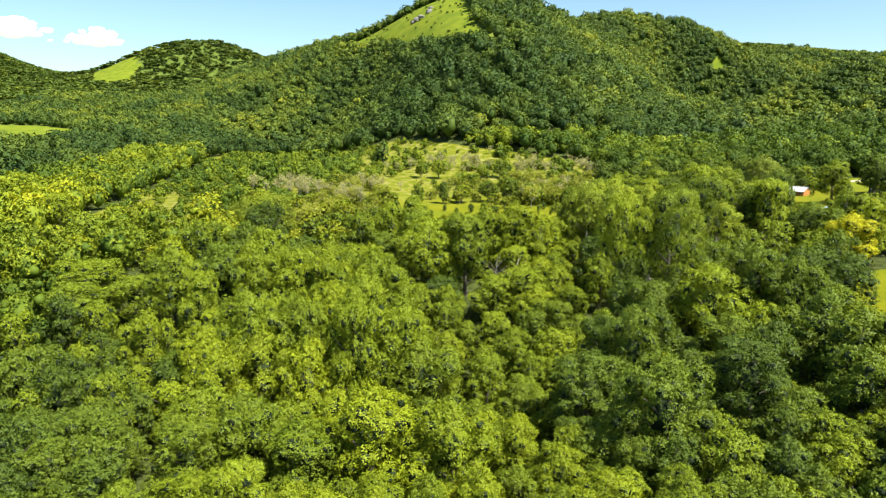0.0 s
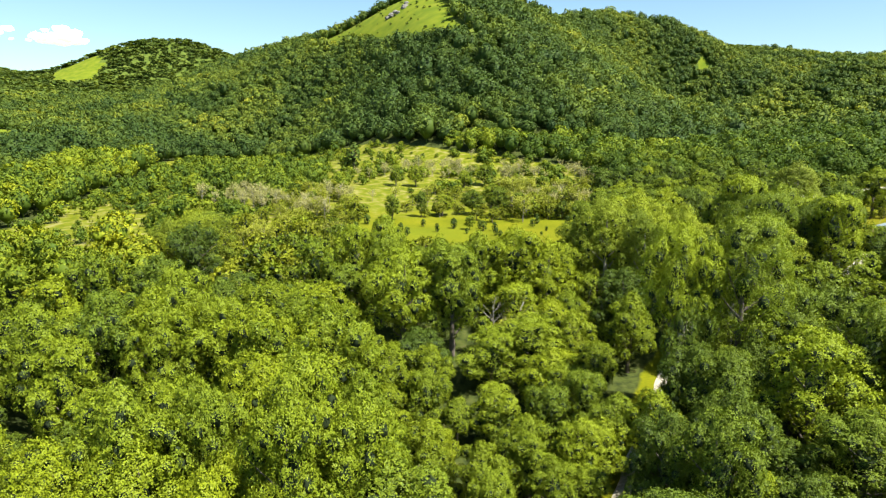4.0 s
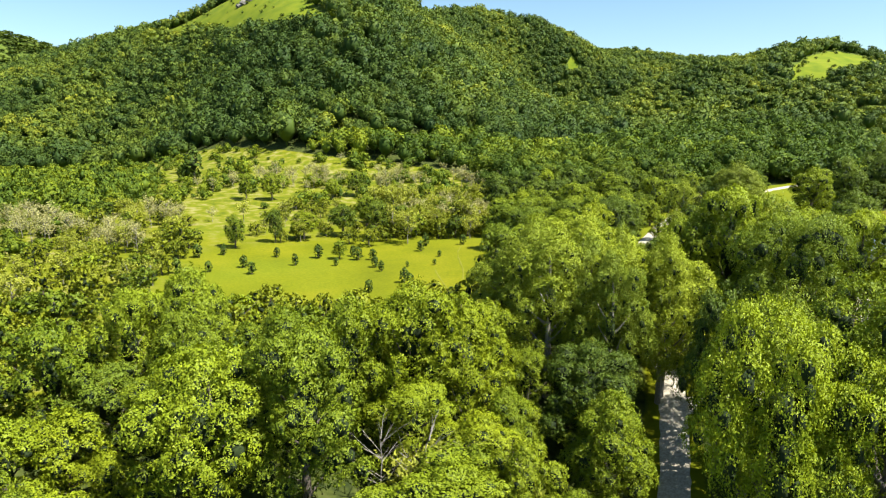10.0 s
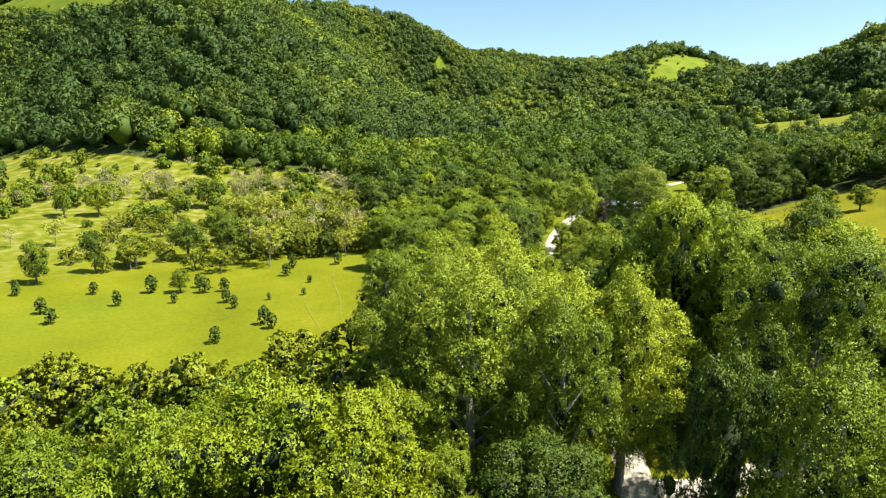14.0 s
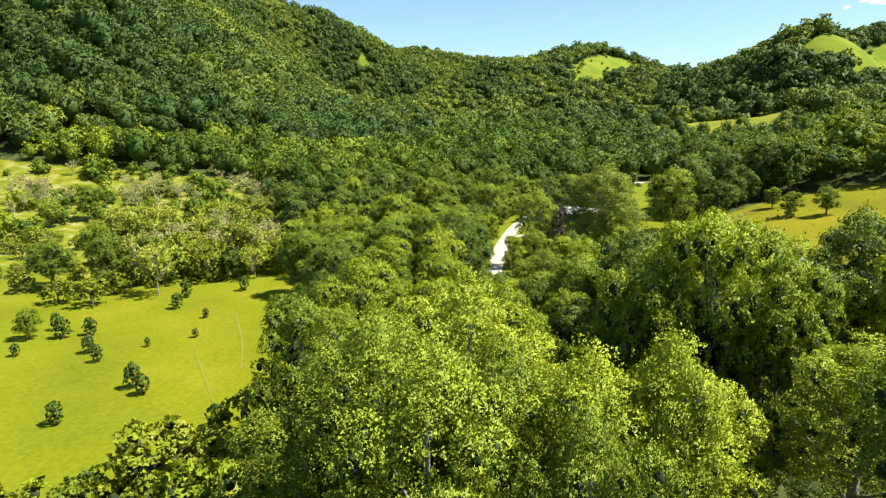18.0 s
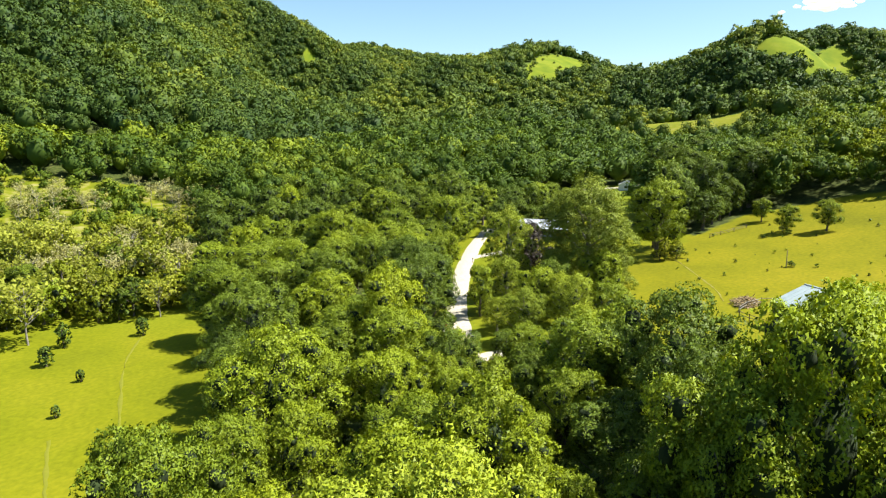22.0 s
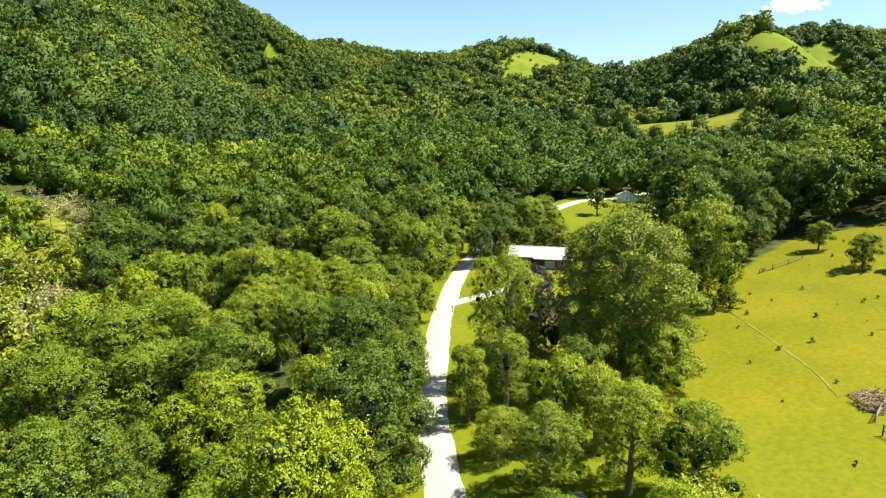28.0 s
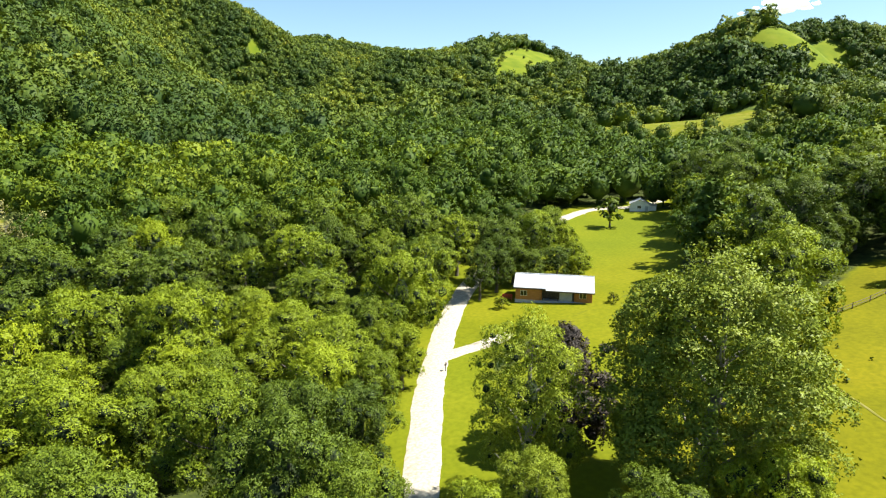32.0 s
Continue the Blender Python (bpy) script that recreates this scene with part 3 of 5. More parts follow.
def scatter(rng, x0, x1, y0, y1, gap, jitter=0.42):
    nx, ny = int((x1 - x0) / gap), int((y1 - y0) / gap)
    gx, gy = np.meshgrid(np.arange(nx), np.arange(ny))
    x = x0 + (gx + 0.5 + 0.5 * (gy % 2) + rng.uniform(-jitter, jitter, gx.shape)) * gap
    y = y0 + (gy + 0.5 + rng.uniform(-jitter, jitter, gx.shape)) * gap
    return x.ravel(), y.ravel()


def tone_at(rng, x, y):
    """Stands of lighter and darker trees."""
    wave = 0.5 + 0.22 * np.sin(x / 37 + 2 * np.sin(y / 61)) + 0.18 * np.sin(y / 29 + x / 83)
    return np.clip(0.45 * wave + 0.62 * rng.beta(2, 2.6, len(x)), 0, 1)


# distance from the middle line of the flight over the valley
FLIGHT = [(0, 0), (0, 60), (10, 140), (35, 185), (60, 222), (94, 264), (130, 306)]


def seen_wedge(x, y):
    """The part of the land that lies ahead of the flight."""
    ang = np.degrees(np.arctan2(x - 0, y + 60))
    return ((ang > -42) & (ang < 82) & (y > -70)) | (np.hypot(x - 10, y - 120) < 190)


def bare_tree(name, seed, height, spread, leaves, mat=PALE_BARK, leaf_mat=None, leaf=0.35):
    """A thin, half-dead sapling: a trunk, forked grey twigs and a few leaves."""
    rng = np.random.default_rng(seed)
    tree = new(name)
    spine = [(0.06 * h * math.sin(h + seed), 0.05 * h * math.cos(h * 0.7), h) for h in np.linspace(-0.3, height, 7)]
    v, f = tube(spine, np.linspace(0.11, 0.03, 7), 6)
    part("trunk", bulk_mesh("trunk", v, f, mat, smooth=True), tree)
    twigs, ends = [], []
    for k in range(15):
        h, ang = height * rng.uniform(0.3, 0.95), k * 2.4 + rng.uniform(-0.4, 0.4)
        reach = spread * rng.uniform(0.5, 1.0) * (1.15 - 0.6 * h / height)
        run = [(reach * s * math.cos(ang), reach * s * math.sin(ang), h + reach * (0.9 * s)) for s in np.linspace(0, 1, 4)]
        twigs.append(tube(run, np.linspace(0.045, 0.015, 4), 4))
        for j in range(3):
            a2, start = ang + rng.uniform(-1, 1), np.array(run[1 + j % 3])
            tip = start + reach * 0.45 * np.array((math.cos(a2), math.sin(a2), rng.uniform(0.5, 1.3)))
            twigs.append(tube([start, (start + tip) / 2, tip], (0.022, 0.016, 0.008), 3))
            ends.append(tip)
    v, f = joined(twigs)
    part("branch", bulk_mesh("branch", v, f, mat), tree)
    ends = np.array(ends)
    pts = ends[rng.integers(len(ends), size=leaves)] + rng.normal(0, 0.30, (leaves, 3))
    v, f = leaf_quads(pts, rng.normal(0, 1, (leaves, 3)) + (0, 0, 0.6), np.full(leaves, leaf), rng)
    part("crown", bulk_mesh("crown", v, f, leaf_mat or DRY_TWIG), tree)
    return tree


def pine_tree(name, seed, height, radius, count, leaf):
    """A tall pine with level, separate boughs."""
    rng = np.random.default_rng(seed)
    tree = new(name)
    pieces = [tube([(0, 0, h) for h in np.linspace(-0.5, height, 8)], np.linspace(0.38, 0.05, 8), 8)]
    pts, nrm = [], []
    for k in range(46):
        h = 0.18 + 0.8 * k / 45
        ang = k * 2.4 + rng.uniform(-0.3, 0.3)
        reach = radius * (1.08 - h) ** 0.75 * rng.uniform(0.75, 1.15)
        line = np.array([(reach * s * math.cos(ang), reach * s * math.sin(ang), height * h + reach * (0.05 + 0.22 * s * s)) for s in np.linspace(0, 1, 4)])
        pieces.append(tube(line, np.linspace(0.09, 0.02, 4), 4))
        n = int(count / 46)
        s = rng.uniform(0.25, 1.02, n)
        side = rng.normal(0, 0.17, n) * reach * (1.15 - s * 0.5)
        pts.append(np.stack([reach * s * math.cos(ang) - side * math.sin(ang), reach * s * math.sin(ang) + side * math.cos(ang), height * h + reach * (0.05 + 0.22 * s * s) + rng.normal(0.1, 0.22, n)], 1))
        nrm.append(np.tile((0.3 * math.cos(ang), 0.3 * math.sin(ang), 0.9), (n, 1)))
    v, f = joined(pieces)
    part("trunk", bulk_mesh("trunk", v, f, BARK, smooth=True), tree)
    v, f = leaf_quads(np.concatenate(pts), np.concatenate(nrm), np.full(sum(map(len, pts)), leaf), rng, aspect=2.4, spread=0.5)
    part("crown", bulk_mesh("crown", v, f, NEEDLE), tree)
    return tree


# kinds of trees: built once, then copied; fine ones for the crowns under the flight
SIZE = {"dark": (18, 6.5), "mid": (17, 6.3), "light": (16, 6.2), "silver": (22, 7.0), "gold": (15, 6.0), "purple": (12, 4.4), "high": (30, 9.0)}


LEAVES, SPRAY = 34000, 0.118
kinds = {
    "dark": [broad_tree("oak_tree", 101 + k, 18, 6.5, 46, LEAVES, SPRAY, LEAF_DARK) for k in range(3)],
    "mid": [broad_tree("maple_tree", 111 + k, 17, 6.3, 46, LEAVES, SPRAY, LEAF_MID) for k in range(3)],
    "light": [broad_tree("elm_tree", 121 + k, 16, 6.2, 42, LEAVES, SPRAY, LEAF_LIGHT, spread=0.52) for k in range(3)],
    "silver": [broad_tree("cottonwood_tree", 131 + k, 22, 7.0, 80, 52000, 0.105, LEAF_SILVER, PALE_BARK, 0.14, 0.1, 0.75, 10, 0.10, lobe=(0.10, 0.23), inner=0.30) for k in range(3)],
    "gold": [broad_tree("locust_tree", 141, 15, 6.0, 42, LEAVES, SPRAY, LEAF_GOLD, spread=0.7)],
    "high": [broad_tree("cottonwood_tree", 191 + k, 30, 9.0, 72, 52000, 0.115, LEAF_DEEP, BARK, (0.56, 0.40)[k], 0.0, 0.62, 9, lobe=(0.13, 0.27), inner=0.40) for k in range(2)],
    "purple": [broad_tree("plum_tree", 151, 12, 4.4, 30, 24000, 0.13, LEAF_PURPLE, base=0.04)],
}
plain_kinds = {
    "dark": [broad_tree("walnut_tree", 171 + k, 18, 6.5, 36, 15000, 0.165, LEAF_DARK, clump=7) for k in range(3)],
    "mid": [broad_tree("hickory_tree", 174 + k, 17, 6.3, 36, 15000, 0.165, LEAF_MID, clump=7) for k in range(3)],
    "light": [broad_tree("ash_tree", 177 + k, 16, 6.2, 36, 15000, 0.165, LEAF_LIGHT, clump=7) for k in range(3)],
    "gold": [broad_tree("locust_tree", 181, 15, 6.0, 36, 15000, 0.165, LEAF_GOLD, clump=7)],
}
LABELS = {
    "dark": "dark green broad-leaved tree with a dense lobed crown",
    "mid": "mid-green broad-leaved tree with a full sunlit crown",
    "light": "light yellow-green broad-leaved tree with a loose crown",
    "silver": "tall grey-green cottonwood with a ragged open crown",
    "high": "tall green cottonwood with its crown on a bare trunk",
    "gold": "golden yellow-leaved tree with a feathery crown",
    "purple": "dark purple-leaved ornamental tree beside the cabin",
}
for key in LABELS:
    for ob in kinds[key] + plain_kinds.get(key, []):
        tagged(ob, LABELS[key], "tree", "woodland trees")
used = set()


def plant(proto, x, y, scale, turn, squash=1.0):
    if proto.name not in used:
        used.add(proto.name)
        return park(proto, x, y, scale, turn, squash)
    return put(proto, x, y, scale, turn, squash)


# single trees that stand out: x, y, height, crown radius
STANDING = {key: [] for key in SIZE}
# under the start of the flight and towards the lane
STANDING["light"] += [(-12, 95, 25, 9.7), (-66, 133, 22, 6.9)]
STANDING["light"] += [(-35, 78, 14, 7.0), (-23, 92, 19, 8.6), (1, 94, 22, 8.7), (-39, 127.1, 25, 8.8), (-50.8, 127.6, 23, 8.2), (-45.2, 117.2, 22, 7.8), (-28.2, 121.6, 25, 7.5), (-20.2, 127.8, 23, 7), (-29.6, 131.6, 22, 6.7), (-10, 146, 27, 8.5), (-27, 148, 29, 8.9), (-18.5, 163.1, 31, 10), (-31.8, 162.6, 29, 9.3), (-24.6, 151.3, 27, 8.9), (-31, 163, 30, 8.5), (-21, 165, 28, 9.0), (-52, 166, 29, 8.8), (30, 175, 11, 7.5), (-28.5, 184.4, 20, 7.4), (-35.4, 191.5, 19, 6.9), (-38.1, 182, 17, 6.5), (-23, 186, 15, 9.5), (51, 196, 14, 6.1), (14, 204, 26, 8.2), (32, 204, 25, 7.6), (24, 206, 27, 9.0)]
STANDING["mid"] += [(-31.9, 96, 21, 8), (-41.9, 99.8, 20, 7.5), (-40.1, 89.2, 18, 7.1), (-5, 130, 23, 9.9), (-18.4, 137.6, 36, 8.4), (-18.1, 126.2, 33, 7.9), (-8.5, 132.2, 31, 7.5), (-43.1, 131.7, 31, 8.6), (-31.7, 133.8, 29, 8.1), (-39.2, 142.6, 27, 7.6), (-35, 138, 30, 7.0), (62, 139, 24, 9.2), (-59.5, 163.4, 29, 9.1), (-70.9, 159.1, 27, 8.5), (-61.5, 151.5, 25, 8), (-97.6, 167.6, 17, 11.2), (-94.8, 152.8, 16, 10.4), (-83.5, 162.7, 15, 9.9), (-50.5, 174.3, 30, 8.2), (-49.8, 163.3, 28, 7.7), (-40.7, 169.5, 26, 7.3), (-41, 169, 25, 9.7), (-12, 169, 23, 6.7), (15, 177, 15, 8.5), (24, 180, 17, 9.3), (-5, 191, 28, 9.7), (7, 191, 28, 9.5), (95, 213, 27, 6.0), (-10.2, 222.2, 25, 7.7), (-18.9, 216.8, 23, 7.2), (-9.8, 212, 22, 6.8)]
STANDING["dark"] += [(36, 94, 27, 8.9), (56, 106, 21, 8.8), (29, 114, 22, 8.7), (61, 125, 18, 7.8), (39.4, 122.8, 26, 6.8), (44.8, 130.1, 24, 6.3), (35.8, 131.1, 23, 6), (74.1, 144, 25, 7.4), (78.9, 135.2, 23, 7), (84, 143.8, 22, 6.6), (50, 142, 23, 7.2), (47, 147, 23, 7.1), (57, 149, 21, 7.3), (47, 152, 31, 5.4), (68, 157, 26, 7.5), (-1, 177, 16, 7.4), (67, 189, 31, 5.8), (51, 198, 21, 7.7), (91, 235, 15, 7.4)]
STANDING["silver"] += [(69, 180, 34, 7.3), (57, 204, 32, 6.6), (68, 206, 31, 6.0), (69, 207, 31, 7.5), (62.2, 225.2, 29, 8.6), (50.8, 223.4, 29, 8.1), (58.1, 214.4, 30, 7.6), (-65.9, 230.2, 23, 8.5), (-65.5, 241.6, 21, 7.9), (-75.6, 236.2, 20, 7.5)]
STANDING["high"] += [(46, 156, 42, 7.4), (58, 155, 42, 9.6), (79, 190, 36, 8.5)]
STANDING["mid"] += [(80.5, 234, 14, 4.2), (86, 244, 13, 4.0)]
STANDING["dark"] += [(-55.9, 93.6, 17, 7.1), (-65.2, 91.7, 16, 6.7), (-58.9, 84.6, 15, 6.3), (67, 183, 17, 5.2), (85, 228, 17, 4.8)]
STANDING["mid"] += [(94, 226, 18, 5.2), (102.5, 222.5, 27, 8.4), (90.5, 219, 30.5, 8.6), (86, 223.5, 26, 6.4)]
STANDING["dark"] += [(92, 230, 23, 6.4), (103.8, 246, 17, 5.0)]
# in the old field
STANDING["light"] += [(-14, 352, 13, 4.2), (11, 367, 12, 6.5), (22, 328, 7, 2.8), (39, 391, 15, 6.0), (-3, 451, 15, 5.6)]
STANDING["dark"] += [(0, 361, 14, 3.6), (40, 365, 17, 5.6), (-115, 704, 28, 13.0)]
STANDING["mid"] += [(27, 373, 14, 6.6), (-16, 452, 14, 5.0), (42, 458, 15, 5.4), (28, 450, 12, 4.6), (52, 376, 12, 5.0)]
# along the lane and before the barn
STANDING["dark"] += [(-63, 220, 22, 7.6), (-119, 178, 17, 6.5), (98.5, 236, 24.5, 7.6), (105, 236, 15, 4.6), (129, 237, 14, 4.6), (118, 241, 12, 4.2), (115, 215, 27, 8), (97, 254, 13, 4.2), (105, 214, 22, 7), (113, 190, 18, 6), (121, 220, 17, 5)]
STANDING["mid"] += [(104, 246.5, 17, 3.6), (94, 246, 14, 4.4), (108, 206, 25, 7.5), (113, 225, 23, 7), (120, 201, 17, 6)]
STANDING["light"] += [(20, 219, 17, 7), (38, 210, 21, 6.6), (5, 236, 8, 4), (79, 253, 14, 5.8), (67, 238, 21, 8.6), (56, 229, 21, 7.6), (73, 219, 17, 4.6), (79, 236, 15, 4.6), (80, 212, 18, 4.6)]
STANDING["silver"] += [(50, 213, 32, 9), (63, 210, 30, 8), (46, 225, 24, 7.4), (90, 202, 23, 8)]
STANDING["gold"] += [(117, 176, 18, 8.2)]
# round the meadow and the bend
STANDING["dark"] += [(70, 280, 15, 6), (72, 291, 13, 5), (135, 287, 12, 4.2), (108, 271, 8, 2.8), (102, 258, 12, 4.2), (107, 258, 13, 4.4)]
STANDING["mid"] += [(-165, 265, 17, 8), (86, 283, 15, 6.4), (98, 271, 11, 4.6), (87, 270, 17, 6.6), (128, 267, 12, 4.6), (143, 281, 13, 4.4), (81, 262, 15, 5.6), (129, 285, 12, 4.2), (112, 271.5, 8, 3), (89, 263, 12, 4.4), (107, 265, 11, 4), (99, 285, 11, 4.4), (88, 258, 12, 4.2)]
STANDING["light"] += [(93, 294, 12, 5.4), (97, 261, 10, 4), (95.5, 271, 11, 4)]
STANDING["silver"] += [(131, 281, 11, 4), (120, 279, 11, 4.6), (121, 287.5, 7, 3), (126, 273, 13, 4.6), (113, 260, 14, 4.6)]
# about the cabin and beyond
STANDING["dark"] += [(118, 318, 16, 5.4), (189, 358.5, 14, 4.8), (197, 364, 16, 6), (219, 374, 14, 5.4), (207, 383, 13, 6), (196, 306, 12, 4.6), (300, 373, 24, 9), (331, 375, 23, 10), (235, 315, 23, 9), (257, 311, 23, 10), (278, 350, 23, 9), (286, 318, 22, 9), (127, 318, 13, 4.2), (262, 353, 18, 6.5), (248, 343, 15, 5), (182.5, 357, 12, 3.8), (180, 369, 14, 5)]
STANDING["mid"] += [(107, 302, 15, 5), (102, 336, 17, 7.4), (92, 323, 15, 7), (144, 358, 16, 7), (205, 363, 16, 5.6), (212, 368, 15, 5.4), (229, 378, 13, 5.2), (238, 385, 12, 4.8), (222, 366, 10, 3.8), (145, 342, 14, 5.6), (134, 346, 15, 7), (126, 324, 15, 5.4), (148, 448, 18, 8), (132, 409, 20, 8), (115, 304, 11, 3.6), (134, 325, 13, 4.2), (109, 298, 9, 3), (125, 297, 11, 3.8)]
STANDING["light"] += [(187, 299, 22, 8.6), (173, 378, 15, 6.4), (116, 343, 15, 6.8), (114, 411, 15, 6.6), (142, 335, 12, 4)]
STANDING["silver"] += [(137.5, 302.5, 21.5, 5.8), (131, 296, 12, 4.2)]
STANDING["dark"] += [(199, 357, 9, 4.2), (204.5, 354.5, 9, 4.0), (196, 360, 11, 4.6)]
STANDING["mid"] += [(209, 351.5, 7, 3.2), (212, 356, 9, 3.8)]
STANDING["dark"] += [(115.5, 300.5, 16, 4.8), (120, 306, 13, 4.2), (114, 308, 18.5, 6.0), (120, 315, 17, 5.0)]
STANDING["dark"] += [(238, 310.5, 11, 4.2), (245, 311, 13, 4.6), (252, 311, 14, 5.0), (231, 309, 10, 3.8)]
STANDING["purple"] += [(148.8, 307.3, 15.5, 6.0)]
rng = np.random.default_rng(11)
stood = []
for key, rows in STANDING.items():
    tall0, wide0 = SIZE[key]
    for k, (px, py, tall, wide) in enumerate(rows):
        s = wide / wide0
        protos = kinds[key]
        plant(protos[k % len(protos)], px, py, s, float(rng.uniform(0, 6.28)), tall / tall0 / s)
        stood.append((px, py, wide))
giant = tagged(broad_tree("cottonwood_tree", 137, 28, 9.8, 190, 140000, 0.142, LEAF_GREY, PALE_BARK, 0.04, 0.1, 0.7, 12, 0.12, lobe=(0.10, 0.22), heart=0.52, core=False), "tall grey-green cottonwood with a rounded airy crown", "tree", "woodland trees")
park(giant, 148, 289.5, 1.06, 0.6)
stood.append((146, 290, 9.8))
STOOD = np.array(stood)


def clear_of(x, y, share):
    """Free of the single trees."""
    d = np.hypot(np.asarray(x)[:, None] - STOOD[:, 0], np.asarray(y)[:, None] - STOOD[:, 1]) / STOOD[:, 2]
    return d.min(1) > share


pine = tagged(pine_tree("pine_tree", 161, 22, 6.5, 2600, 0.62), "dark green white pine with level feathery boughs", "tree")
park(pine, 226, 330, 1.0, 0.7)
lawn_tree = tagged(broad_tree("lawn_tree", 166, 9.0, 3.9, 14, 1500, 0.36, LEAF_DARK, base=0.24), "small round dark green tree alone on the lawn", "tree")
park(lawn_tree, 270, 386, 1.2, 0.2)
spruce = tagged(conifer("spruce_tree", 167, 9, 2.4, 22, 90, 0.34, leafy("blue_needle", (0.06, 0.09, 0.07), (0.12, 0.16, 0.12), glow=0.05)), "slim blue-grey spruce at the edge of the pines", "tree")
park(spruce, 222, 321, 1.0, 0.2)

# the ground that passes closest below
AHEAD = [(-8, 55), (0, 110), (10, 165), (30, 210), (62, 255), (92, 300), (128, 325)]
# the woods that fill the rest, but for places with single trees alone
KEPT = [[(38, 150), (50, 150), (78, 206), (62, 206)], [(108, 262), (125, 255), (145, 262), (165, 300), (200, 300), (206, 342), (160, 336), (146, 312), (125, 305), (112, 285)], [(120, 236), (122, 226), (150, 210), (150, 262), (108, 262)], [(100, 280), (114, 280), (120, 300), (114, 304)], [(183, 350), (196, 336), (224, 336), (260, 350), (300, 380), (262, 398), (226, 386), (190, 362)]]
lod_high = [lobed_crown(np.random.default_rng(95 + k), 1.12, 1.3, 0.85, 9, 120, 0.20, core=1, ragged=0.1, spread=0.5, lobe=(0.18, 0.42)) for k in range(10)]
lod_dist = [lobed_crown(np.random.default_rng(90 + k), 1.12, 1.3, 0.85, 6, 30, 0.5, core=False, ragged=0.08) for k in range(5)]
lod_mid = [lobed_crown(np.random.default_rng(50 + k), 1.12, 1.6, 0.85, 26, 1700, 0.06, ragged=0.12, core=8, clump=8, spread=0.8, lobe=(0.15, 0.33), tuft=0.05) for k in range(10)]
lod_far = [lobed_crown(np.random.default_rng(70 + k), 1.12, 1.35, 0.8, 16, 400, 0.115, core=False, ragged=0.09, clump=2, spread=0.55, lobe=(0.16, 0.40), tuft=0.05) for k in range(10)]
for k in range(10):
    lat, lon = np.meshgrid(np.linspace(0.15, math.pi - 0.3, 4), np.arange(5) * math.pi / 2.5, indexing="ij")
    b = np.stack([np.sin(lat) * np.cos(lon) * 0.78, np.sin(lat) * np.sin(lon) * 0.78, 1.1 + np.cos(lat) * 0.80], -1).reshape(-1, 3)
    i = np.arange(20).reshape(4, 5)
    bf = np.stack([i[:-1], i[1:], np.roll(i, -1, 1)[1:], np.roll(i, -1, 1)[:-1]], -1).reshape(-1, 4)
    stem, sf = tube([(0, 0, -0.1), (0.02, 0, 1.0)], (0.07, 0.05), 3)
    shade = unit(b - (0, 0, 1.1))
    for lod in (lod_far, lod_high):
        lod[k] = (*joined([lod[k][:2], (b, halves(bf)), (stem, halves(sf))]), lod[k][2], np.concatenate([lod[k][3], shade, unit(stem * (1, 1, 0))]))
lod_scrub = [lobed_crown(np.random.default_rng(80 + k), 1.0, 1.5, 0.02, 14, 420, 0.11, core=6, ragged=0.12, clump=3, spread=0.6, lobe=(0.16, 0.38), tuft=0.05) for k in range(8)]

x, y = scatter(rng, -270, 430, -70, 570, 9.2, 0.5)
low, lowy = scatter(rng, -120, 110, 0, 165, 6.6, 0.5)
hill = ~((y < 165) & (x > -120) & (x < 110))
x, y = np.r_[x[hill], low], np.r_[y[hill], lowy]
ok = ~is_open(x, y, 1.2) & seen_wedge(x, y) & clear_of(x, y, 0.78) & ~inside(FRONT, x, y)
for poly in KEPT:
    ok &= ~inside(poly, x, y)
x, y = x[ok], y[ok]
order = np.argsort(away(AHEAD, x, y))
x, y = x[order], y[order]
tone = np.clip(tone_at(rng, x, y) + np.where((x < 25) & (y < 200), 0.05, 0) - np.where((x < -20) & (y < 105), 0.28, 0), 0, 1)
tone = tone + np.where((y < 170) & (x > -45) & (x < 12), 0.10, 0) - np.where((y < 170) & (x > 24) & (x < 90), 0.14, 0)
# Behind the meadow and lawn the trees' shaded side is put into tone.
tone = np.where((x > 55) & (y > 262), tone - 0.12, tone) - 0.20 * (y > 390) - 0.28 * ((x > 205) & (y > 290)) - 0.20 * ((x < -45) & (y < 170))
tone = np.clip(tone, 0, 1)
near = 780
for k in range(near):
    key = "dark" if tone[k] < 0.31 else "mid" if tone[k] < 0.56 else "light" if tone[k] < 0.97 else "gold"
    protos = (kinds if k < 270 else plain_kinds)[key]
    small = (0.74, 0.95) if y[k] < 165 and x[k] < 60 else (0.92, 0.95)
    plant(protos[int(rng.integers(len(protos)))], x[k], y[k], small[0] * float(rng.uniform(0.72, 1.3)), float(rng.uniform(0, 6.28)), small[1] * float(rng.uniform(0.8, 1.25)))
x, y, tone = x[near:], y[near:], tone[near:]
n = len(x)
size = rng.uniform(4.4, 8.0, n) * np.where(rng.uniform(0, 1, n) < 0.2, 0.7, 1) * np.where((y < 165) & (x < 60), 0.75, 1) * np.where((x > 380) & (y > 380), 0.6, 1)
turn, squash = rng.uniform(0, 6.28, n), rng.uniform(0.85, 1.2, n)
close = away(FLIGHT, x, y) < 190
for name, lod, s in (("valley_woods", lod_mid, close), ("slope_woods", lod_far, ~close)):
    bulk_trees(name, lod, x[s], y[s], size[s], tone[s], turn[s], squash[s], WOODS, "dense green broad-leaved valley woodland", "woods")

